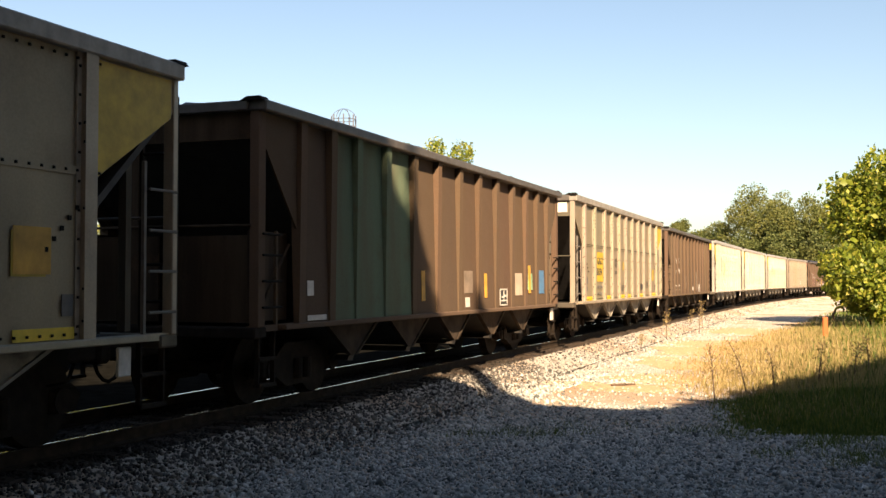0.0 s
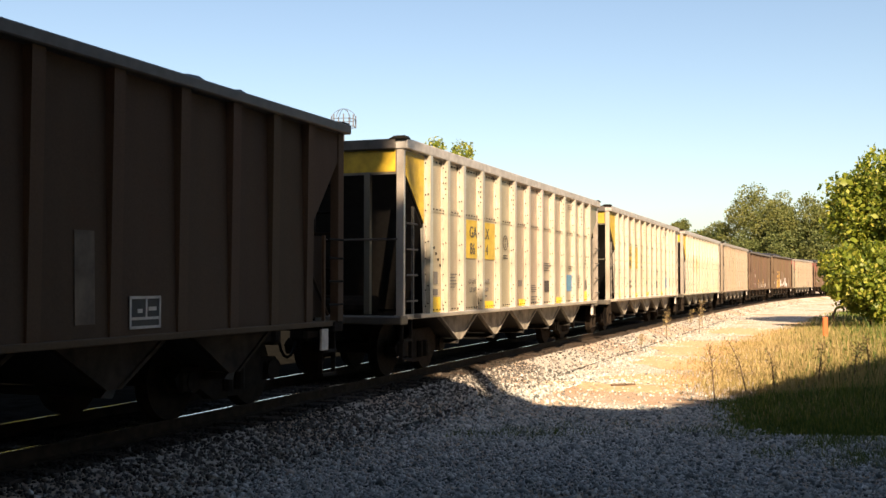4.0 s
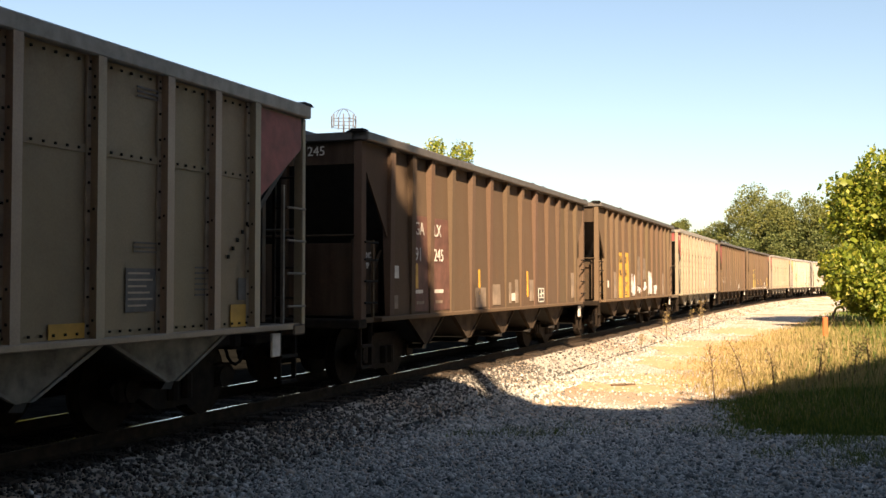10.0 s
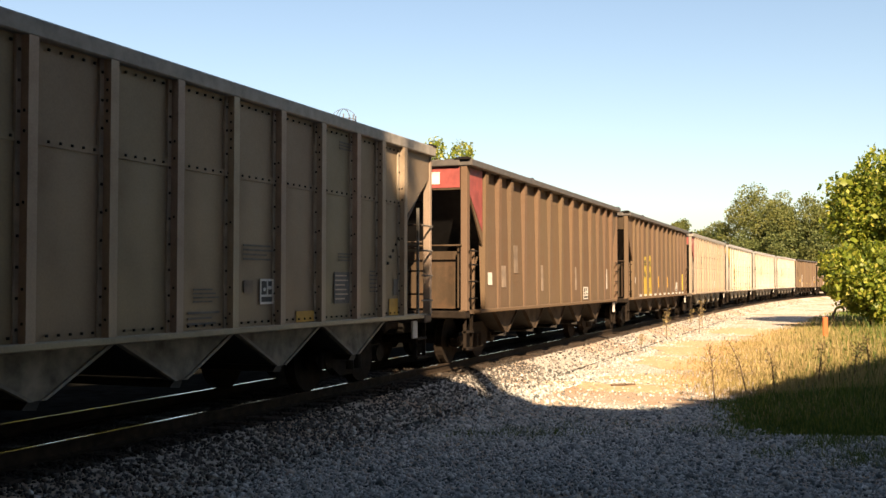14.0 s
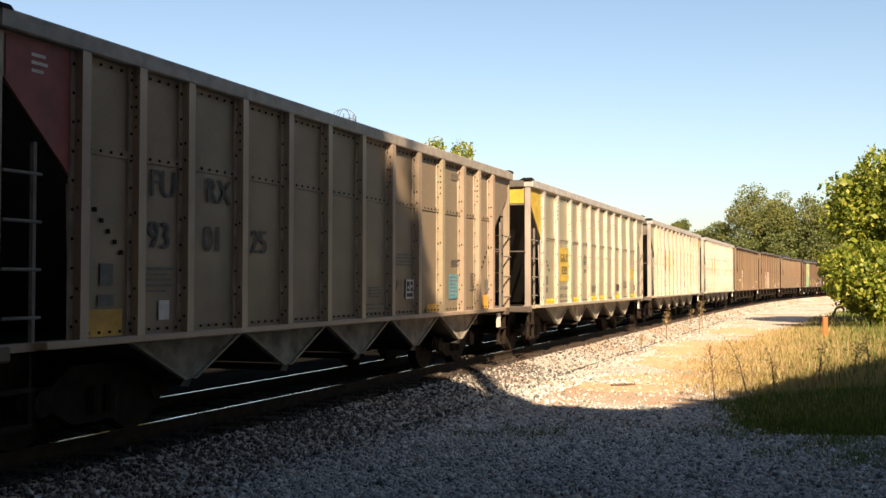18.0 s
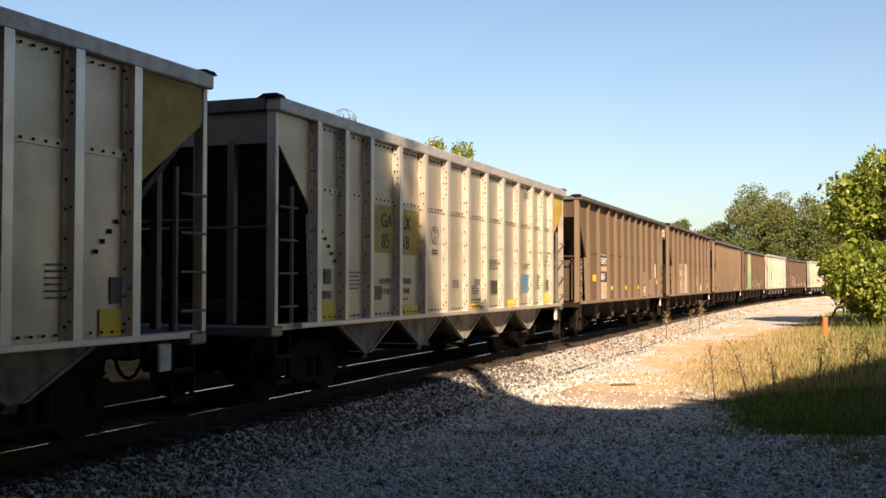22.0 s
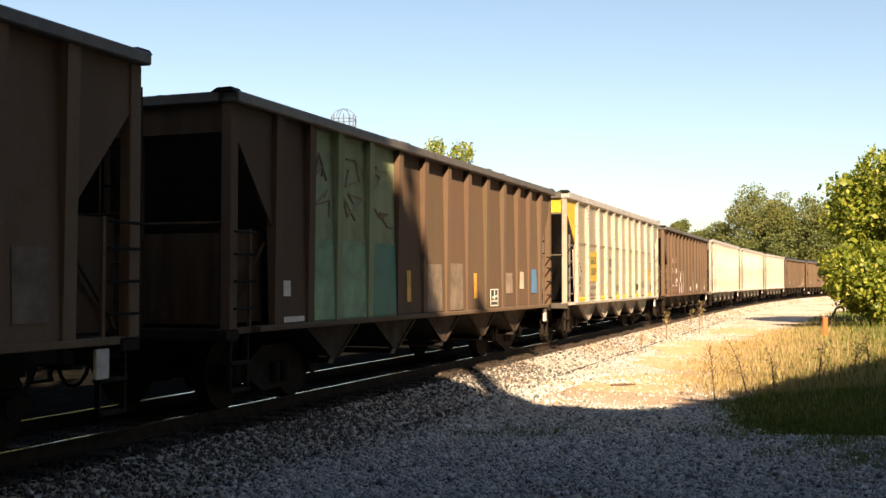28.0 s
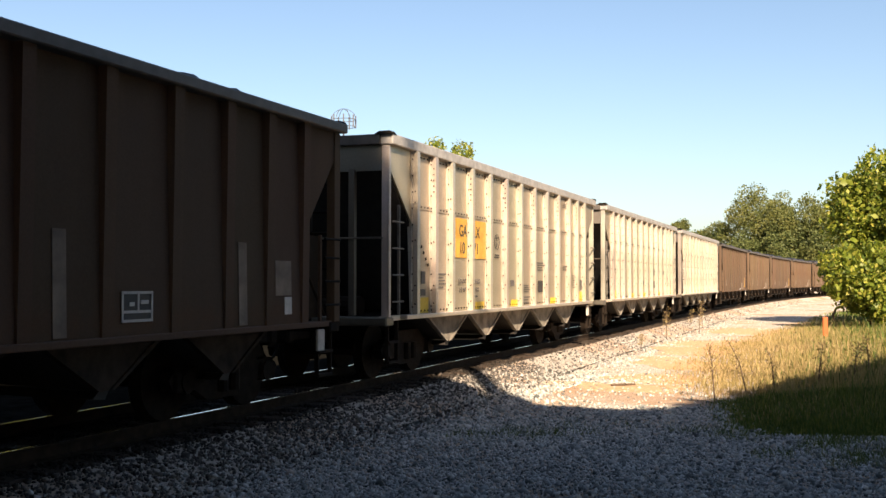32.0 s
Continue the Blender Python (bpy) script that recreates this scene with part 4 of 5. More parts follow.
            patch(car, "B", p[3] + 0.1, p[4] - 0.1, 1.1, 2.2, GREEND, "deep green sprayed panel", "sprayed_panel", 0.004)
            rng = random.Random(5)
            for i in (1, 2, 3):
                x0, x1 = p[i] + 0.2, p[i + 1] - 0.2
                for z0 in (2.45, 2.95):
                    stroke(car, [(rng.uniform(x0, x1), z0 + rng.uniform(0, 0.45)) for _ in range(6)], GHOST, 0.016, "pale sprayed scrawl")
            spots(car, "B", ((12.56, 13.08, 1.36, 1.9, BLUE, "faded_patch"), (11.64, 12.03, 1.46, 1.83, DUSTY, "faded_patch"), (10.72, 11.18, 1.37, 1.8, GHOST, "faded_patch"), (6.18, 6.92, 1.1, 1.92, GHOST2, "faded_patch"), (7.28, 8.02, 1.1, 1.95, GHOST2, "faded_patch")))
        else:
            spots(car, "B", ((12.6, 13.1, 1.34, 1.88, BLUE, "faded_patch"), (11.66, 12.1, 1.43, 1.8, GREENP, "faded_patch"), (10.76, 11.28, 1.32, 1.8, DUSTY, "faded_patch"), (7.46, 7.95, 1.4, 1.82, GHOST, "faded_patch"), (7.52, 7.76, 1.14, 1.32, WHITE, "data_label")))
            patch(car, "B", 11.77, 11.95, 1.36, 1.98, AMBER, "", "faded_patch", 0.006)
        spots(car, "B", ((5.32, 5.48, 1.29, 1.8, AMBER, "reflector"), (8.66, 8.82, 1.3, 1.78, AMBER, "reflector"), (1.26, 1.44, 1.43, 1.63, WHITE, "data_label"), (1.26, 1.8, 1.1, 1.17, WHITE, "data_label")))
        boxed_mark(car, "B", 9.63, 10.14, 1.12, 1.47)
    elif style.startswith("white"):
        txt = {"white_a": ("GA", "LX", "91", "344"), "white_b": ("GA", "LX", "91", "245"), "white_c": ("GA", "LX", "91", "222")}[style]
        for i in (0, 1):
            x = 2.1 + 0.87 * i
            letters(car, "B", txt[i], x, 2.4, 0.31, WHITE)
            letters(car, "B", txt[2 + i], x, 1.97, 0.31, WHITE)
            data_bars(car, "B", x + 0.02, 1.42, 0.42, 1, WHITE, 0.06)
            data_bars(car, "B", x + 0.04, 1.24, 0.46, 1, GHOST, 0.05)
        if style != "white_a":
            for a, b in ((2.06, 2.7), (2.9, 3.74)) if style == "white_b" else ((2.9, 3.74),):
                patch(car, "B", a, b, 1.12, 2.72, DARKRED, "faded dark red lettering ground", "lettering_panel", -0.003)
        end_letters(car, "91" + txt[3], -0.45, 0.2, WHITE)
        letters(car, "B", "DO NOT", 0.35, 1.98, 0.13, WHITE, -HALF + 0.2)
        letters(car, "B", "HUMP", 0.35, 1.82, 0.13, WHITE, -HALF + 0.2)
        spots(car, "B", ((1.24, 1.42, 1.67, 1.87, WHITE, "data_label"), (1.22, 1.37, 1.19, 1.4, GHOST, "data_label"), (7.55, 7.82, 1.21, 1.37, WHITE, "data_label")))
        if style == "white_a":
            spots(car, "B", ((8.84, 9.12, 1.21, 2.1, GHOST2, "faded_patch"), (5.3, 5.45, 1.3, 1.9, GHOST2, "faded_patch")))
            boxed_mark(car, "B", 9.63, 10.14, 1.14, 1.47)
        if style == "white_c":
            stroke(car, [(4.0, 1.98), (4.2, 2.06), (4.42, 2.06), (4.56, 1.98), (4.56, 1.85), (4.48, 1.72), (4.47, 1.63), (4.55, 1.56), (4.7, 1.55), (4.78, 1.5), (4.82, 1.12)], GRAF, 0.02, "pale blue sprayed scrawl")
            stroke(car, [(3.98, 1.96), (4.0, 1.75), (4.1, 1.58), (4.2, 1.45), (4.2, 1.25), (4.1, 1.14), (4.35, 1.12)], GRAF, 0.016, "pale blue sprayed scrawl")
            stroke(car, [(3.05, 1.5), (3.25, 1.66), (3.5, 1.76), (3.46, 1.6)], GRAF, 0.014, "pale sprayed arrow")
            spots(car, "B", ((5.38, 5.58, 1.1, 2.12, GHOST, "faded_patch"), (8.66, 8.84, 1.1, 2.1, GHOST, "faded_patch"), (11.77, 11.95, 1.1, 2.08, GHOST, "faded_patch"), (12.62, 13.02, 1.44, 1.88, GHOST, "placard"), (12.84, 13.02, 1.2, 1.42, WHITE, "data_label")))
            boxed_mark(car, "B", 9.62, 10.12, 1.21, 1.52)
        if style == "white_b":
            spots(car, "B", ((2.13, 2.24, 1.5, 1.92, AMBER, "reflector"), (5.38, 5.48, 1.36, 1.85, AMBER, "reflector"), (8.74, 8.86, 1.28, 1.85, AMBER, "reflector"), (12.9, 13.2, 1.2, 1.85, GHOST, "faded_patch"), (5.18, 5.8, 1.12, 1.5, GHOST, "faded_patch"), (6.24, 6.76, 1.14, 1.56, GHOST, "faded_patch"),
                             (7.38, 7.54, 1.16, 1.6, GHOST, "faded_patch"), (7.83, 8.05, 1.16, 1.66, GHOST, "faded_patch"), (8.96, 9.28, 1.18, 1.66, GHOST, "faded_patch")))
            boxed_mark(car, "B", 9.66, 10.16, 1.14, 1.47)
    elif style == "amber":
        for a, b, z1 in ((3.06, 3.68, 2.55), (4.0, 4.8, 2.57)):
            patch(car, "B", a, b, 1.1, z1, AMBER, "amber lettering panel", "lettering_panel")
        for x, z, w in ((3.16, 2.22, "GA"), (4.03, 2.22, "LX"), (3.2, 1.79, "96"), (4.04, 1.79, "54")):
            letters(car, "C", w, x, z, 0.31, BLACKM)
        stroke(car, [(4.06, 1.36), (4.12, 1.55), (4.22, 1.66), (4.2, 1.45), (4.4, 1.6), (4.54, 1.56)], BLACKM, 0.014, "black sprayed scrawl")
        data_bars(car, "C", 4.08, 1.26, 0.35, 2, BLACKM, 0.04, 0.08)
        spots(car, "C", ((1.34, 1.52, 1.44, 1.65, WHITE, "data_label"), (2.3, 2.65, 1.1, 1.92, GHOST, "faded_patch"), (6.26, 6.98, 1.5, 2.5, GHOST2, "faded_patch"), (11.86, 12.18, 1.1, 1.95, GHOST, "faded_patch"), (7.4, 8.1, 1.7, 2.45, GHOST2, "faded_patch")))
        spray = random.Random(19)
        for x0, x1, z0, z1 in ((5.2, 5.85, 1.14, 1.88), (5.3, 5.8, 1.12, 1.5), (6.3, 6.95, 1.2, 1.46), (7.62, 8.12, 1.26, 1.62), (8.52, 9.26, 1.12, 2.0), (8.6, 9.2, 1.14, 1.5), (9.8, 10.35, 1.14, 1.5)):
            for _ in range(3):
                pts = [(x0 + (x1 - x0) * (i / 8 + spray.uniform(-0.12, 0.12)), spray.uniform(z0, z1)) for i in range(9)]
                stroke(car, pts, GRAF, 0.02, "pale sprayed scrawl")
    elif style == "amber_b":
        p = BROWN_POSTS
        for a, b, z1 in ((2.97, 3.66, 2.52), (3.98, 4.66, 2.57)):
            patch(car, "C", a, b, 1.1, z1, OLIVE, "mustard yellow lettering panel", "lettering_panel")
        for x, z, w in ((3.14, 2.2, "HB"), (4.0, 2.18, "WX"), (3.12, 1.77, "96"), (4.0, 1.77, "310")):
            letters(car, "C", w, x, z, 0.3, BLACKM)
        data_bars(car, "C", 4.05, 1.34, 0.4, 3, BLACKM, 0.03, 0.07)
        for a, b in zip(p[1:], p[2:]):
            patch(car, "C", (a + b) / 2 - 0.22, (a + b) / 2 + 0.22, 1.1, 1.17, WHITE, "white sill mark", "sill_mark", 0.003)
        spots(car, "C", ((12.72, 13.06, 1.24, 1.95, YELLOW_P, "reflector"), (1.22, 1.42, 1.56, 1.78, WHITE, "data_label")))
        for x in (6.03, 8.25):
            patch(car, "C", x, x + 0.1, 1.38, 1.82, AMBER, "", "reflector", 0.045)
        boxed_mark(car, "C", 10.74, 11.26, 1.22, 1.57)
        b = Build()
        for r in range(4):
            b.box(0.31, 0.316, -1.1, -0.82, 1.72 + 0.11 * r, 1.77 + 0.11 * r).box(0.31, 0.316, -0.6, -0.4, 1.72 + 0.11 * r, 1.77 + 0.11 * r)
        part("stencil_block", b, WHITE, car)["kind"] = "stuff"
    elif style == "red_end":
        gusset_paint(car, "C", RED, (0,))
        end_patch(car, -1.0, -0.1, 3.47, 3.7, WHITE, "white number panel", x=0.004)
        end_letters(car, "4013", -0.25, 0.2, BLACKM)
        spots(car, "C", ((2.2, 2.5, 1.5, 1.95, GHOST, "faded_patch"), (3.1, 3.4, 1.8, 2.4, GHOST2, "faded_patch"), (5.3, 5.48, 1.4, 2.0, GHOST, "faded_patch"), (8.7, 8.86, 1.4, 2.0, GHOST, "faded_patch"), (12.62, 12.8, 1.4, 2.0, WHITE, "faded_patch"), (1.3, 1.55, 1.55, 1.8, WHITE, "data_label")))
        boxed_mark(car, "C", 9.63, 10.14, 1.14, 1.47)
    elif style == "w_a":
        patch(car, "V", 2.66, 3.66, 1.1, 2.42, DUSTY, "worn whitewashed lettering ground", "lettering_panel")
        for z, w, x in ((2.14, "GALX", 2.83), (1.67, "7054", 2.76)):
            patch(car, "V", 2.7, 3.64, z - 0.06, z + 0.25, BLACKM, "black lettering panel", "lettering_panel", 0.005)
            letters(car, "V", w, x, z - 0.01, 0.29, WHITE, side_y("V", 2) - 0.017)
        spots(car, "V", ((1.25, 1.48, 1.5, 1.72, WHITE, "data_label"), (1.74, 2.18, 1.62, 1.82, YELLOW_P, "reflector"), (4.14, 4.6, 1.36, 1.48, YELLOW_P, "reflector"), (6.42, 6.88, 1.36, 1.48, YELLOW_P, "reflector"), (8.68, 9.12, 1.36, 1.48, YELLOW_P, "reflector"), (8.72, 9.1, 1.1, 1.32, GHOST, "data_label"),
                         (9.7, 9.82, 1.12, 1.95, GHOST, "faded_patch"), (9.82, 10.42, 1.5, 1.95, GHOST, "faded_patch"), (10.84, 11.7, 1.12, 1.7, GHOST, "faded_patch"), (12.24, 12.74, 1.74, 2.28, WHITE, "placard"), (12.74, 13.15, 1.52, 1.7, AMBER, "reflector"), (12.3, 12.6, 1.12, 1.5, GHOST, "faded_patch")))
        boxed_mark(car, "V", 9.86, 10.36, 1.12, 1.45)
        data_bars(car, "V", 12.28, 2.2, 0.4, 7, TEAL, 0.018, 0.06)
        end_letters(car, "7054", -0.55, 0.2, WHITE)
    elif style == "w_b":
        for a, b in ((2.57, 3.74), (3.94, 5.42)):
            patch(car, "W", a, b, 1.1, 2.41, DUSTY, "dusty white lettering panel", "lettering_panel")
        for x, z, w in ((3.2, 2.13, "HY"), (4.12, 2.1, "WX"), (3.22, 1.65, "99"), (4.08, 1.64, "160")):
            letters(car, "W", w, x, z, 0.3, BLACKM, y)
        end_patch(car, -1.38, -0.25, 3.47, 3.74, DUSTY, x=0.004)
        end_letters(car, "HYWX 99160", -0.3, 0.19, BLACKM, z=3.54)
        spots(car, "W", ((1.34, 1.56, 1.55, 1.76, WHITE, "data_label"), (1.26, 1.46, 1.31, 1.5, DUSTY, "data_label"), (5.68, 5.78, 1.4, 1.8, AMBER, "reflector"), (8.62, 8.72, 1.45, 1.85, AMBER, "reflector"), (9.26, 9.5, 1.12, 1.3, DUSTY, "data_label"), (12.4, 12.86, 1.77, 2.3, WHITE, "placard"), (12.95, 13.18, 1.3, 1.54, DUSTY, "data_label")))
        patch(car, "W", 2.96, 3.1, 1.34, 1.83, YELLOW, "", "reflector", 0.006)
        data_bars(car, "W", 2.7, 1.3, 0.3, 2, PLATE_G, 0.06, 0.12)
        data_bars(car, "W", 3.25, 1.3, 0.35, 2, PLATE_G, 0.06, 0.12)
        boxed_mark(car, "W", 9.98, 10.4, 1.12, 1.46)
    elif style == "plain_b":
        spots(car, kind, ((10.9, 11.35, 1.1, 1.55, GHOST, "faded_patch"), (11.84, 12.08, 1.1, 1.88, GHOST, "faded_patch"), (12.66, 13.1, 1.25, 1.92, GHOST2 if n % 2 else AMBER, "faded_patch"), (2.2, 2.5, 1.35, 1.75, GHOST, "faded_patch"), (5.3, 5.5, 1.3, 1.8, GHOST2, "faded_patch"), (9.85, 10.25, 1.1, 1.17, WHITE, "data_label")))


PROTO = {k: build_car(k) for k in KINDS}
CAR_OBJECTS = []
rnd = random.Random(3)
copies = []
for n, (kind, colour, label, style) in enumerate(CARS):
    copies.append(copy_thing(PROTO[kind], car_pose(n, 0)))
for k in KINDS:
    for o in list(PROTO[k].children_recursive) + [PROTO[k]]:
        bpy.data.objects.remove(o)
for n, (kind, colour, label, style) in enumerate(CARS):
    car = copies[n]
    tagged(car, label, "hopper car", "cars of the coal train")
    for o in car.children_recursive:
        # tone factor by part: side panels darker than side posts
        worn = (0.72 if colour == TANG else 0.79 if kind in "ST" else 0.72 if kind in "WV" else 0.9) if o.name.startswith(("side_panel", "hopper_pocket", "corner_gusset")) else 1.0
        tan = (1.0, 0.945, 0.83) if worn < 1 and kind in "ST" else (1.0, 1.0, 1.0)
        if colour == TANG and o.name.startswith("side_post"):
            worn = 1.1
        elif kind in "ST" and o.name.startswith("side_post"):
            worn = 1.1
        # end parts toned down so their colour holds the shade between cars
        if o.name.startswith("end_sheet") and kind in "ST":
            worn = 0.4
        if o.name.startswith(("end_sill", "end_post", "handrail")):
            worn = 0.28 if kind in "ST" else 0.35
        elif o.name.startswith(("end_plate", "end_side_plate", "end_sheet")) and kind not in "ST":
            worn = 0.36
        if colour in (TANG, GRIMY):
            for slot in o.material_slots:
                swap = {"aluminium_paint": PAINT_D, "dull_post_flange": FLANGE_D, "aluminium_chord": CHORD_D}.get(slot.material.name)
                if swap:
                    slot.link = "OBJECT"
                    slot.material = swap
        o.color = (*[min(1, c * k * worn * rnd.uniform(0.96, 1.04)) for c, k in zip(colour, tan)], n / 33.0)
    marks(car, n, kind, style)
    CAR_OBJECTS.append(car)


# ---- plants ----
LEAF_V = np.array([(0, -0.5, 0), (0.34, 0.0, 0.07), (0, 0.55, 0), (-0.34, 0.0, 0.07)], float)
LEAF_T = np.array([(0, 1, 2), (0, 2, 3)])


def leaves(name, centres, sizes, mat, rng):
    n = len(centres)
    V = np.einsum("nij,kj->nki", rotations(rng, n), LEAF_V) * sizes[:, None, None] + centres[:, None, :]
    T = LEAF_T[None] + (np.arange(n) * 4)[:, None, None]
    return tri_mesh(name, V.reshape(-1, 3), T.reshape(-1, 3), mat)


def crown_points(rng, blobs, n, shell=0.55):
    """Leaf places on ragged clumps: blobs are (x, y, z, radius)."""
    blobs = np.array(blobs, float)
    w = blobs[:, 3] ** 2
    k = rng.choice(len(blobs), n, p=w / w.sum())
    d = rng.normal(size=(n, 3))
    d /= np.linalg.norm(d, axis=1, keepdims=True)
    r = blobs[k, 3] * (shell + (1 - shell) * rng.random(n) ** 0.6) * (0.9 + 0.25 * np.sin(d[:, 0] * 7 + k) * np.cos(d[:, 1] * 6 + d[:, 2] * 5))
    return blobs[k, :3] + d * r[:, None]


def blobs_in(rng, n, centre, radii, size):
    out = []
    while len(out) < n:
        p = rng.uniform(-1, 1, 3)
        if (p ** 2).sum() < 1 and (p ** 2).sum() > 0.12:
            out.append((centre[0] + p[0] * radii[0], centre[1] + p[1] * radii[1], centre[2] + p[2] * radii[2], size * rng.uniform(0.6, 1.35)))
    return out


def tree(name, label, base, height, radii, clumps, clump, count, leaf, mat, seed, low=0.3, lit=None, category="tree"):
    rng = np.random.default_rng(seed)
    t = thing(name, label, category, at=Matrix.Translation(base))
    cz = height * (1 + low) / 2
    centre = (0, 0, cz)
    bl = blobs_in(rng, clumps, centre, (radii[0] - clump * 0.6, radii[1] - clump * 0.6, height * (1 - low) / 2 - clump * 0.5), clump)
    tr = Build()
    tr.tube((0, 0, -0.3), (0.05 * height * 0.1, 0, height * 0.35), height * 0.028, height * 0.02, 9)
    tr.tube((0.05 * height * 0.1, 0, height * 0.34), (0, 0.1, height * 0.75), height * 0.02, height * 0.007, 8)
    for b in bl[:14]:
        z0 = height * rng.uniform(0.25, 0.5)
        tr.tube((0, 0, z0), (b[0] * 0.85, b[1] * 0.85, b[2] * 0.95), height * 0.01, height * 0.003, 6)
    part("trunk", tr, BARK, t)
    P = crown_points(rng, bl, count)
    S = leaf * rng.lognormal(0, 0.3, count)
    if lit is not None:
        keep = lit(P + np.array(base))
        P, S = P[keep], S[keep] * fine_edge(P[keep] + np.array(base))
    part("crown", leaves("crown", P, S, mat, rng), None, t)
    return t


# the edge of the sunlight on the ground; the unseen shade trees are trimmed to it
def fallen(p):
    """Where a sunbeam through p would meet the ground."""
    k = (p[2] + 0.45) / SUN_DIR.z
    return (p[0] - k * SUN_DIR.x, p[1] - k * SUN_DIR.y)


EDGE = [fallen(on_line(s, 1.58, z)) for s, z in ((10.62, 4.3), (10.7, 3.75), (10.76, 3.47), (10.84, 2.64), (11.09, 2.36), (11.41, 1.89), (11.68, 1.41), (11.9, 0.81))]
EDGE += [fallen((0.0, 19.9, -0.2)), fallen((0.45, 19.6, -0.3)), (0.8, 19.1), (1.09, 18.5), (1.52, 17.7), (2.01, 17.45), (2.87, 17.0), (3.5, 16.95), (4.0, 17.6), (4.5, 18.2), (6.4, 20.7), (9.8, 25.2), (12.6, 28.8), (15.0, 33.0), (17.6, 39.0), (20.0, 44.6), (22.0, 48.5), (40, 51)]
EDGE = [(-60.0, 18.0), (-7.0, 20.5), (-4.6, 25.0)] + sorted(EDGE)
# a chink in the leaves that lets a wedge of sun onto the passing cars
CHINK = [fallen(on_line(s, 1.58, z)) for s, z in ((9.48, 3.45), (9.5, 4.2), (10.4, 4.2), (10.36, 2.75))]
EDGE_X, EDGE_Y = [e[0] for e in EDGE], [e[1] for e in EDGE]


def in_shade_line(P):
    k = (P[:, 2] + 0.45) / SUN_DIR.z
    x, y = P[:, 0] - k * SUN_DIR.x, P[:, 1] - k * SUN_DIR.y
    inside = np.ones(len(P), bool)
    turn = np.sign(sum(a[0] * b[1] - a[1] * b[0] for a, b in zip(CHINK, CHINK[1:] + CHINK[:1])))
    for a, b in zip(CHINK, CHINK[1:] + CHINK[:1]):
        inside &= turn * ((b[0] - a[0]) * (y - a[1]) - (b[1] - a[1]) * (x - a[0])) > 0
    return (y < np.interp(x, EDGE_X, EDGE_Y)) & ~inside


def fine_edge(P):
    """Leaf sizes, small beside the edge of the sunlight."""
    far = np.ones(len(P), bool)
    for dx, dy in ((0.45, 0), (-0.45, 0), (0, 0.45), (0, -0.45), (0.32, 0.32), (-0.32, -0.32), (0.32, -0.32), (-0.32, 0.32)):
        far &= in_shade_line(P + np.array((dx, dy, 0.0)))
    return np.where(far, 1.0, 0.3)


def overhead(P):
    """Keeps a crown out of the open view along the railway."""
    return in_shade_line(P) & ((P[:, 2] > 3.2 + 0.36 * np.maximum(P[:, 1], 0)) | (np.abs(P[:, 0]) > 0.5 * P[:, 1] + 2.5)) & (np.hypot(P[:, 0], P[:, 1]) + P[:, 2] > 4)


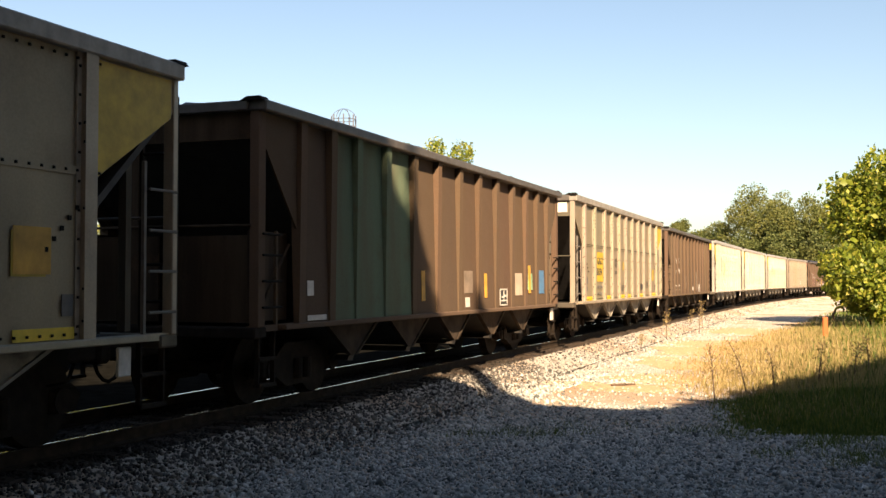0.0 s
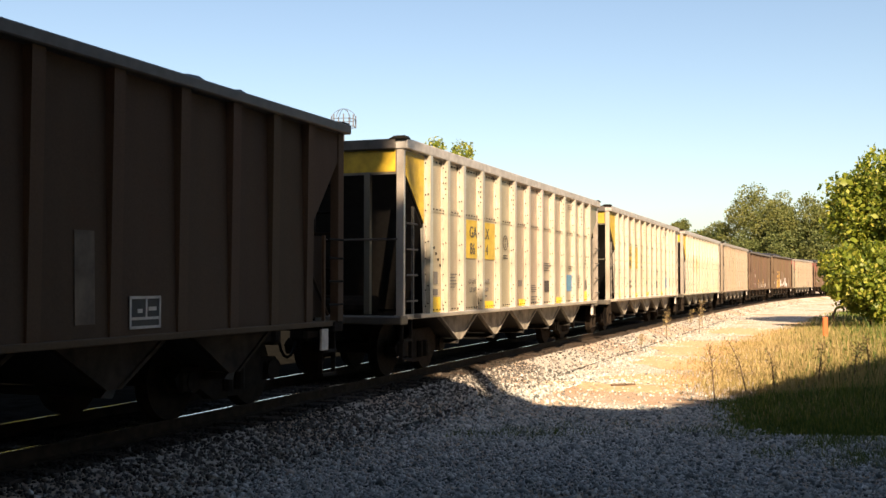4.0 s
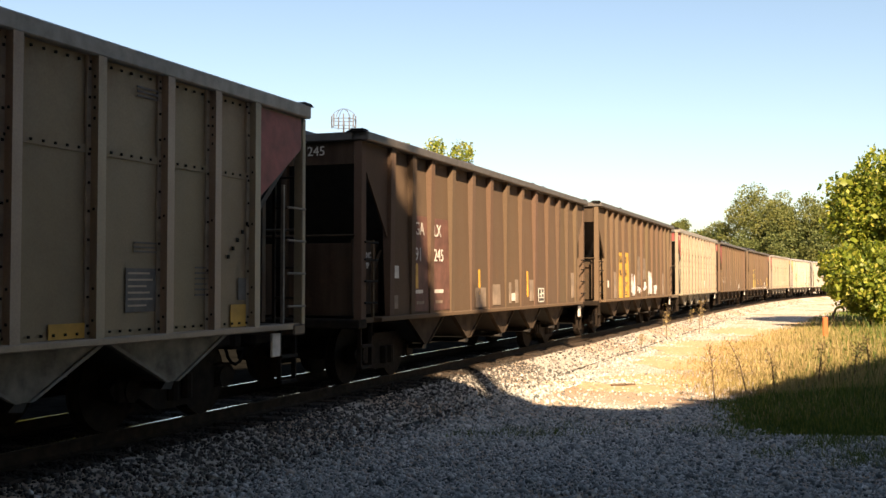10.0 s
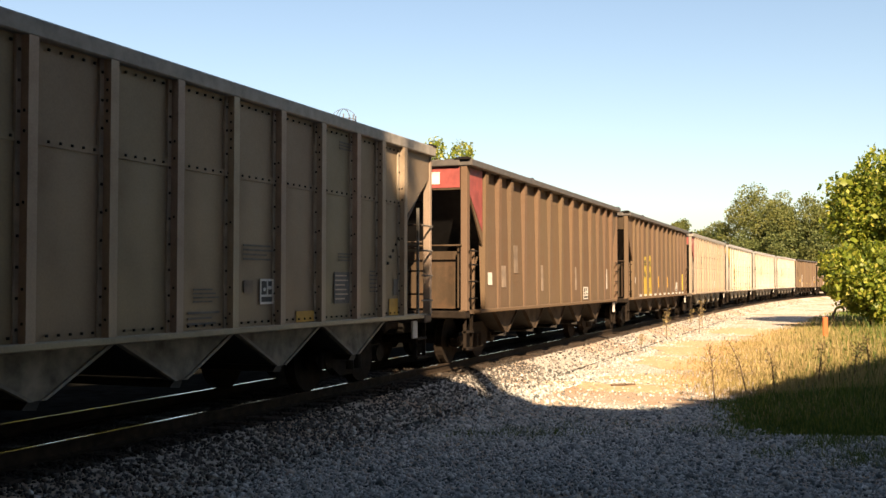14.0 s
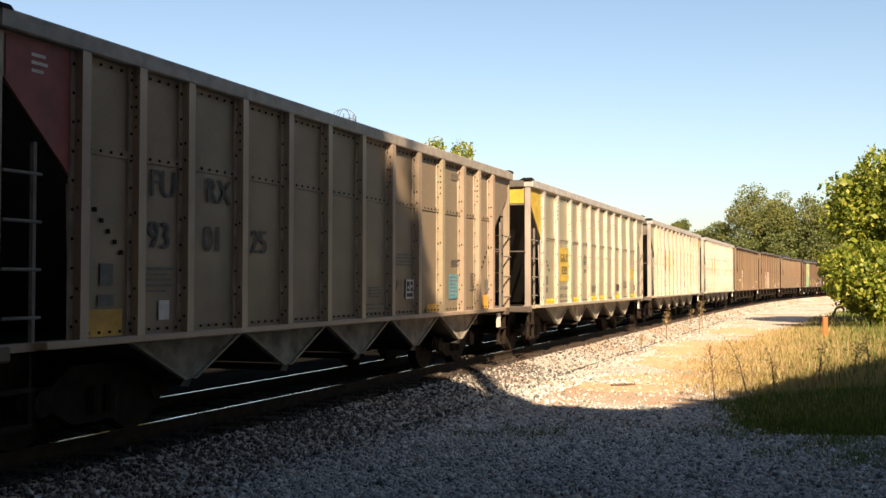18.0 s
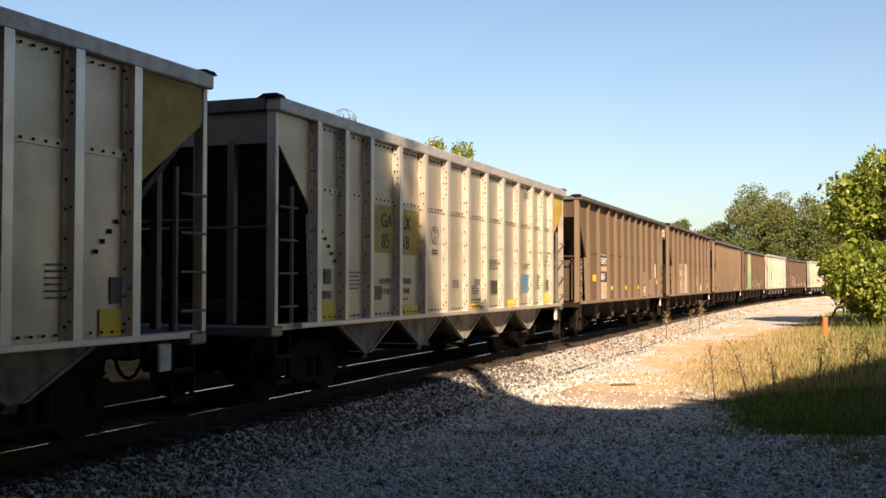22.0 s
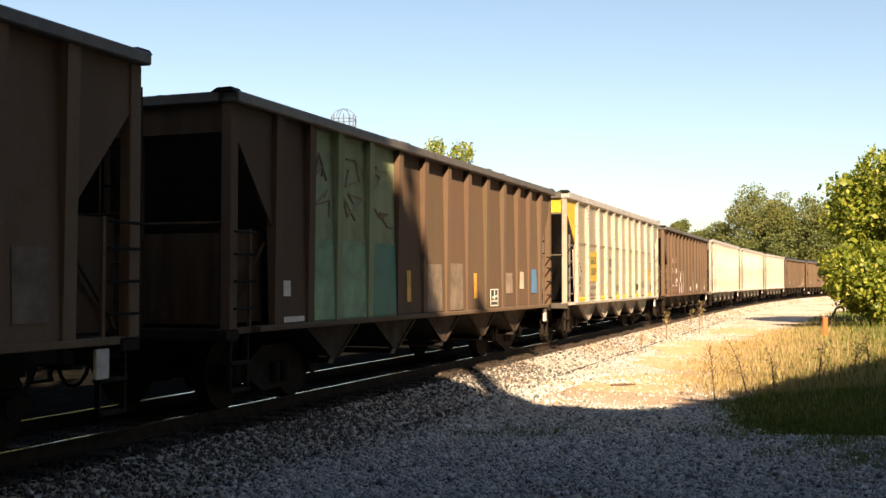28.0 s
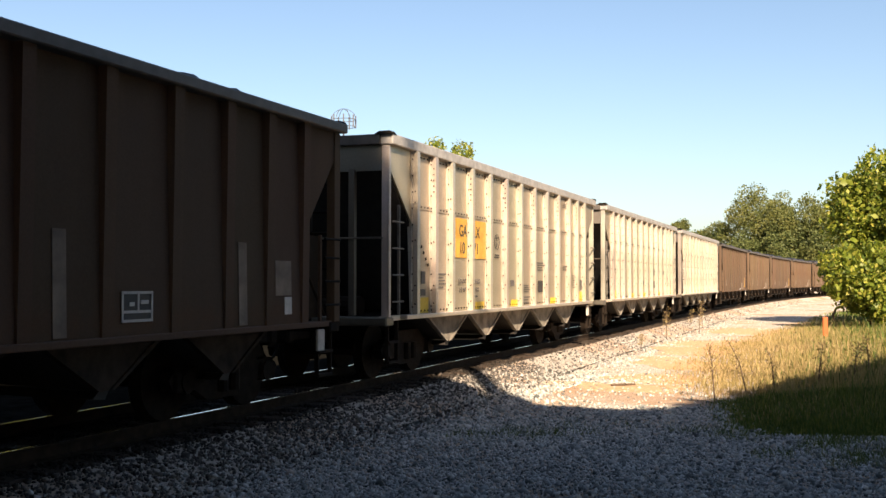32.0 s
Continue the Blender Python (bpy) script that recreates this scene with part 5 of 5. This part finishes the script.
def build_trees():
    # unseen trees that cast the shade over the near cars and gravel
    for i, (x, y, h, rx) in enumerate(((-22, -6, 26, 8), (-12, -5, 26, 8), (-3, -5, 26, 8), (5, -4, 26, 8), (13, -4, 26, 8), (21, -5, 27, 8), (30, -4, 28, 8))):
        tree("shade_tree", "tall leafy roadside tree behind the viewpoint", (x, y, -0.45), h, (rx, 5.0), 46, 2.6, 20000, 0.75, LEAF_DARK, 60 + i, 0.1, overhead)
    # unseen trees added overhead and at both sides to block sky light
    for i, (x, y, h, rx, ry) in enumerate(((-4, -2.5, 19, 7, 6), (5, -2.0, 18, 7, 6), (14, -1.0, 19, 7, 7), (20, 7, 16, 6, 6), (-17, 3, 20, 6, 6), (-21, 14, 20, 6, 6), (-27, 26, 20, 6, 6), (28, 6, 18, 6, 6), (9, 0.5, 15, 6.5, 6.5), (-12.5, 6.5, 19, 6.5, 6.5))):
        tree("shade_tree", "unseen spreading leafy tree added to block sky light", (x, y, -0.45), h, (rx, ry), 40, 2.3, 12000, 0.72, LEAF_DARK, 90 + i, 0.35, overhead)
    # unseen trees added to the right of the viewpoint to dim the shaded cars
    for i, (x, y, h, rx) in enumerate(((21, 7.5, 20, 5.5), (26, 2, 22, 7), (33, 4, 24, 7), (35, -4, 24, 7.5), (24, -6, 23, 7), (30, -9, 24, 7))):
        tree("shade_tree", "unseen tall leafy tree added on the right to block sky light", (x, y, -0.45), h, (rx, 6.0), 44, 2.5, 15000, 0.8, LEAF_DARK, 120 + i, 0.0, overhead)
    # more unseen trees, added behind the first row to block light
    for i in range(8):
        tree("shade_tree", "unseen leafy tree added behind the viewpoint to block light", (-32 + i * 9.5, -15 - 3 * (i % 2), -0.45), 21 + 2 * (i % 3), (7.5, 6.5), 40, 2.6, 9000, 0.95, LEAF_DARK, 160 + i, 0.0, in_shade_line)
    # the leafy tree beside the gravel road
    tree("roadside_tree", "leafy yellow-green tree with branches to the ground", (22.9, 49.6, -0.45), 9.75, (4.85, 3.95), 90, 1.08, 44000, 0.2, LEAF_NEAR, 7, 0.04)
    tree("roadside_tree", "low leafy yellow-green shrub tree in tall grass", (18.4, 45.8, -0.45), 4.1, (2.1, 2.0), 36, 0.78, 15000, 0.185, LEAF_NEAR, 8, 0.0)
    # far wood beyond the curve
    far = ((69, 235, 22.8, 7.4), (62.5, 240, 15.2, 4.6), (72.8, 228, 20, 6.5), (77, 224, 19.6, 6.5), (81, 222, 18, 6.5), (86, 220, 16, 7), (63.6, 262, 15, 5), (59, 265, 16.6, 4.6), (55.5, 268, 13.5, 4), (66, 228, 12, 5), (71, 222, 12, 5), (78, 216, 12, 5), (93, 218, 16, 7), (102, 214, 16, 7), (112, 208, 16, 8))
    for i, (x, y, h, r) in enumerate(far):
        tree("woodland_tree", "broad green woodland tree beyond the railway curve", (x, y, -0.45), h * 1.04, (r * 1.07, r * 1.07), 60, r * 0.34, 21000, 0.37, LEAF_FAR, 20 + i, 0.03)
    # crowns over the train
    tree("line_tree", "yellow-green tree standing behind the train", (0.15, 78, -0.45), 13.3, (2.6, 2.4), 26, 0.8, 6500, 0.19, LEAF_NEAR, 41, 0.35)
    tree("line_tree", "small-topped tree standing behind the train", (-3.6, 82, -0.45), 13.5, (1.8, 1.6), 12, 0.6, 2200, 0.19, LEAF_NEAR, 42, 0.4)


def depth_in(P):
    """Metres from the grass's edge on the road side."""
    x, y = P[:, 0], P[:, 1]
    left = np.interp(y, [13.7, 14.4, 15.2, 18, 21, 24, 28, 33, 40, 52, 70, 110], [30, 4.2, 3.8, 4.3, 4.1, 4.8, 6.0, 7.8, 11.2, 17.0, 25, 45])
    return np.maximum(0, np.minimum(x - left, (y - 13.8) * 1.3))


def build_grass():
    rng = np.random.default_rng(31)
    for name, label, mat, n, box, tall, thick, test in (
        ("dry_grass", "tall straw-coloured dry grass at the road's edge", GRASS_DRY, 240000, (3.0, 24, 15.5, 62), 0.5, 0.005, 0),
        ("green_grass", "tall green grass and weeds under the tree", GRASS_GREEN, 140000, (3.2, 36, 13.8, 75), 0.55, 0.006, 1),
        ("shaded_grass", "dense dark green grass at the gravel's edge", GRASS_GREEN, 80000, (3.2, 8.5, 13.8, 19.5), 0.36, 0.006, 1),
    ):
        P = np.stack([rng.uniform(box[0], box[1], n), box[2] + (box[3] - box[2]) * rng.random(n) ** 1.5], -1)
        g = grass_field(P)
        green = np.clip((P[:, 0] - np.interp(P[:, 1], [15, 20, 40, 60, 80], [4.3, 5.5, 12.2, 18, 25])) / 4.5, 0, 1)
        green = np.where((P[:, 1] < 18.2 + 0.5 * (P[:, 0] - 4.4)), np.maximum(green, 0.95), green)
        keep = (g > rng.random(n)) & ((green > rng.random(n)) if test else (green < rng.random(n) + 0.15)) & (P[:, 0] < 0.45 * P[:, 1] + 2)
        P = P[keep]
        m = len(P)
        size = tall * rng.lognormal(-0.1, 0.35, m) * np.clip(0.12 + 0.085 * depth_in(P), 0.12, 1.1)
        a = rng.uniform(0, 2 * math.pi, m)
        lean = rng.uniform(0.05, 0.55, m) * size
        la = rng.uniform(0, 2 * math.pi, m)
        w = thick * (1 + P[:, 1] / 45) * rng.uniform(0.7, 1.5, m)
        b = np.column_stack([P, np.full(m, -0.46)])
        side = np.stack([np.cos(a), np.sin(a), np.zeros(m)], -1) * w[:, None]
        mid = b + np.stack([np.cos(la) * lean * 0.35, np.sin(la) * lean * 0.35, size * 0.6], -1)
        tip = b + np.stack([np.cos(la) * lean, np.sin(la) * lean, size], -1)
        V = np.stack([b - side, b + side, mid - side * 0.7, mid + side * 0.7, tip], 1)
        T = np.array([(0, 1, 3), (0, 3, 2), (2, 3, 4)])[None] + (np.arange(m) * 5)[:, None, None]
        thing(name, label, "grass", kind="stuff", data=tri_mesh(name, V.reshape(-1, 3), T.reshape(-1, 3), mat))


def build_turf():
    """Dark soil with thatch under the grass."""
    ys = np.concatenate([np.linspace(14.1, 18, 12), np.linspace(18.6, 110, 90)])
    left = np.interp(ys, [14, 14.5, 15.2, 18, 21, 24, 28, 33, 40, 52, 70, 110], [12, 4.9, 4.1, 4.4, 5.6, 6.6, 8.2, 10.2, 14.2, 20, 28, 48])
    vs, fs = [], []
    for i, (y, x) in enumerate(zip(ys, left)):
        x += 0.5 * noise.noise((y * 0.9, 0, 5)) + 0.25 * noise.noise((y * 3.1, 2, 5))
        for j in range(8):
            f = j / 7
            vs.append((x + (60 - x * 0.3) * f ** 2, y, -0.5 + 0.085 * min(1, j) + 0.02 * noise.noise((x + j, y, 1))))
    for i in range(len(ys) - 1):
        for j in range(7):
            a = i * 8 + j
            fs.append((a, a + 1, a + 9, a + 8))
    me = mesh_of("grass_soil", vs, fs, TURF)
    me.shade_smooth()
    thing("grass_soil", "dark thatchy soil under tall grass", "soil", kind="structure", data=me)


def build_tufts():
    """Low grass tufts scattered over the shaded gravel."""
    rng = np.random.default_rng(77)
    spots = [(5.3, 13.2, 500, 0.6), (4.4, 12.6, 320, 0.5), (5.6, 12.4, 500, 0.6), (4.9, 11.9, 260, 0.4), (1.4, 14.6, 180, 0.5), (0.8, 14.3, 160, 0.5), (2.2, 15.4, 60, 0.5), (4.6, 14.1, 400, 0.7), (5.8, 13.8, 600, 0.7), (3.9, 14.6, 300, 0.5)]
    V, T = [], []
    for x, y, n, r in spots:
        for _ in range(n):
            a, d = rng.uniform(0, 2 * math.pi), r * math.sqrt(rng.random())
            p = np.array([x + d * math.cos(a) * 1.6, y + d * math.sin(a), -0.455])
            h, l, w = rng.uniform(0.04, 0.15), rng.uniform(0, 2 * math.pi), 0.005
            s = np.array([math.cos(a), math.sin(a), 0]) * w
            k = len(V)
            V += [p - s, p + s, p + np.array([math.cos(l) * h * 0.6, math.sin(l) * h * 0.6, h])]
            T.append((k, k + 1, k + 2))
    thing("grass_tufts", "low green grass tufts on gravel", "grass", kind="stuff", data=tri_mesh("grass_tufts", np.array(V), np.array(T), GRASS_GREEN))


def build_earth():
    """Bare sandy patches that show through the gravel."""
    for x, y, rx, ry, seed in ((3.5, 20.6, 1.5, 1.1, 1), (4.6, 23.0, 1.6, 1.6, 2), (2.4, 21.6, 0.8, 0.7, 3), (9.4, 35.5, 1.8, 3.0, 4), (13.2, 45, 2.2, 4.0, 5), (6.0, 27.0, 1.4, 2.2, 6), (7.6, 31.0, 1.5, 2.6, 7)):
        vs, fs = [(0, 0, 0.016)], []
        n = 40
        for ring, (f, z) in enumerate(((0.6, 0.013), (1.0, -0.012))):
            for i in range(n):
                a = i / n * 2 * math.pi
                r = f * (1 + 0.45 * noise.noise((math.cos(a) * 1.7, math.sin(a) * 1.7, seed * 3.1)) + 0.22 * noise.noise((math.cos(a) * 6, math.sin(a) * 6, seed * 5.3)))
                vs.append((rx * r * math.cos(a), ry * r * math.sin(a), z))
        for i in range(n):
            j = (i + 1) % n
            fs += [(0, 1 + i, 1 + j), (1 + i, 1 + n + i, 1 + n + j, 1 + j)]
        me = mesh_of("bare_earth", vs, fs, EARTH)
        me.shade_smooth()
        thing("bare_earth", "bare sandy orange earth patch in the gravel", "earth", "bare earth patches", kind="structure", at=pose(x, y, -0.45 + rise(x, y)), data=me)


def build_trackside_bushes():
    for i in range(9):
        s = -26 + i * 5.5
        p = on_line(s, -9.5 - (i % 3) * 1.3, -0.45)
        tree("trackside_bush", "dark green bush growing beyond the track", p, 3.6 + 0.4 * (i % 2), (3.4, 3.0), 22, 1.1, 6000, 0.3, LEAF_FAR, 300 + i, 0.0, None, "bush")


def weed(base, h, lean, seed, dry=True):
    rng = np.random.default_rng(seed)
    t = thing("weed", "dry brown weed stalk with seed heads" if dry else "leafy green weed in gravel", "weed", "weeds at the road's edge", at=Matrix.Translation(base))
    b = Build()
    b.tube((0, 0, -0.02), (lean * 0.4, 0, h * 0.6), 0.016, 0.011, 6).tube((lean * 0.4, 0, h * 0.6), (lean, 0, h), 0.011, 0.005, 6)
    for i in range(9):
        f = rng.uniform(0.3, 0.95)
        x0 = lean * f
        b.tube((x0, 0, h * f), (x0 + rng.uniform(-0.16, 0.16), rng.uniform(-0.14, 0.14), h * f + rng.uniform(0.05, 0.2)), 0.006, 0.003, 5)
    part("stem", b, BARK, t)
    n = 90
    f = rng.uniform(0.25, 1.0, n)
    P = np.stack([lean * f + rng.normal(0, 0.07, n), rng.normal(0, 0.07, n), h * f + 0.05], -1)
    part("foliage", leaves("foliage", P, np.full(n, 0.05), GRASS_DRY if dry else LEAF_NEAR, rng), None, t)


def build_small_things():
    post = thing("marker_post", "orange plastic buried-cable marker post in grass", "marker post", at=pose(13.75, 38.2, -0.45))
    part("stake", Build().box(-0.09, 0.09, -0.03, 0.03, -0.1, 0.8, 0.02), ORANGE, post)
    part("notice", Build().box(-0.06, 0.06, -0.036, -0.031, 0.58, 0.7), ORANGE, post, "faded amber notice label")
    for base, h, lean, seed, dry in (((4.75, 18.6, -0.45), 1.0, -0.1, 1, True), ((5.6, 19.6, -0.45), 1.0, -0.35, 2, True), ((8.3, 21.5, -0.45), 0.8, 0.1, 3, True), ((9.6, 45.6, -0.45), 1.1, 0.05, 4, True), ((11.6, 47.5, -0.45), 1.2, -0.05, 5, True),
                                     ((10.9, 47.0, -0.45), 0.8, 0.15, 6, True), ((5.96, 32.0, -0.45), 0.45, 0.05, 7, True), ((8.04, 38.2, -0.45), 1.0, 0.0, 17, True), ((10.2, 42.3, -0.45), 1.0, 0.08, 18, True), ((7.3, 20.7, -0.45), 0.9, 0.12, 8, True), ((6.3, 20.2, -0.45), 0.75, -0.1, 9, True), ((9.3, 23.2, -0.45), 0.9, -0.06, 10, True)):
        weed(base, h, lean, seed, dry)
    br = thing("fallen_branch", "bare brown fallen branch curled beside the shrub", "branch", at=pose(19.5, 52.8, -0.45))
    b = Build()
    pts = [(0, 0, -0.05), (-0.1, 0, 0.42), (0.04, 0, 0.72), (0.32, 0, 0.84), (0.5, 0.1, 0.72), (0.44, 0.1, 0.55)]
    for i, (p, q) in enumerate(zip(pts, pts[1:])):
        b.tube(p, q, 0.07 - i * 0.008, 0.06 - i * 0.008, 7)
    part("limb", b, BARK, br)
    log = thing("fallen_branch", "dark dry stick lying on pale gravel", "branch", at=pose(3.55, 20.9, -0.43))
    part("limb", Build().tube((-0.25, 0, 0.02), (0.25, 0.1, 0.03), 0.025, 0.015, 7).tube((0.0, 0.05, 0.02), (0.15, -0.1, 0.06), 0.015, 0.008, 6), BARK, log)
    # mast with a ringed head, over the train
    mast = thing("antenna_mast", "tall slim steel mast with a ringed antenna head", "mast", at=pose(-11.3, 120, -0.45))
    part("pole", Build().tube((0, 0, 0), (0, 0, 20.3), 0.16, 0.1, 10), MAST, mast)
    ring = Build()
    for zz, r in ((19.6, 1.35), (20.4, 1.4)):
        for i in range(24):
            a0, a1 = i / 24 * 2 * math.pi, (i + 1) / 24 * 2 * math.pi
            ring.tube((r * math.cos(a0), r * math.sin(a0), zz), (r * math.cos(a1), r * math.sin(a1), zz), 0.04, seg=5)
    part("ring", ring, MAST, mast)
    hoop = Build()
    for j in range(3):
        c, s = math.cos(j * math.pi / 3), math.sin(j * math.pi / 3)
        for i in range(12):
            a0, a1 = i / 12 * math.pi, (i + 1) / 12 * math.pi
            hoop.tube((1.4 * math.cos(a0) * c, 1.4 * math.cos(a0) * s, 20.4 + 1.25 * math.sin(a0)), (1.4 * math.cos(a1) * c, 1.4 * math.cos(a1) * s, 20.4 + 1.25 * math.sin(a1)), 0.03, seg=5)
    part("hoop", hoop, MAST, mast)
    for i in range(7):
        a = i / 7 * 2 * math.pi + 0.3
        part("antenna", Build().box(1.4 * math.cos(a) - 0.07, 1.4 * math.cos(a) + 0.07, 1.4 * math.sin(a) - 0.07, 1.4 * math.sin(a) + 0.07, 19.5, 20.9), MAST, mast)


build_trees()
build_trackside_bushes()
build_earth()
build_turf()
build_grass()
build_tufts()
build_small_things()
build_ties()


def motions():
    times = [i * 0.5 for i in range(65)]
    for n, car in enumerate(CAR_OBJECTS):
        walk(car, [(t, car_pose(n, t)) for t in times])
    wheels = [o for o in scene.objects if o.name.startswith(("axle", "wheel"))]
    rows = []
    for i in range(961):
        t = i / 30
        turn = (along(0, 0) - along(0, t)) / WHEEL_R
        rows.append((t, Matrix.Rotation(-turn, 4, "Y")))
    walk(wheels[0], rows)
    done = wheels[0].animation_data
    for w in wheels[1:]:
        w.rotation_mode = "QUATERNION"
        keys = w.animation_data_create()
        keys.action = done.action
        keys.action_slot = done.action_slot


motions()
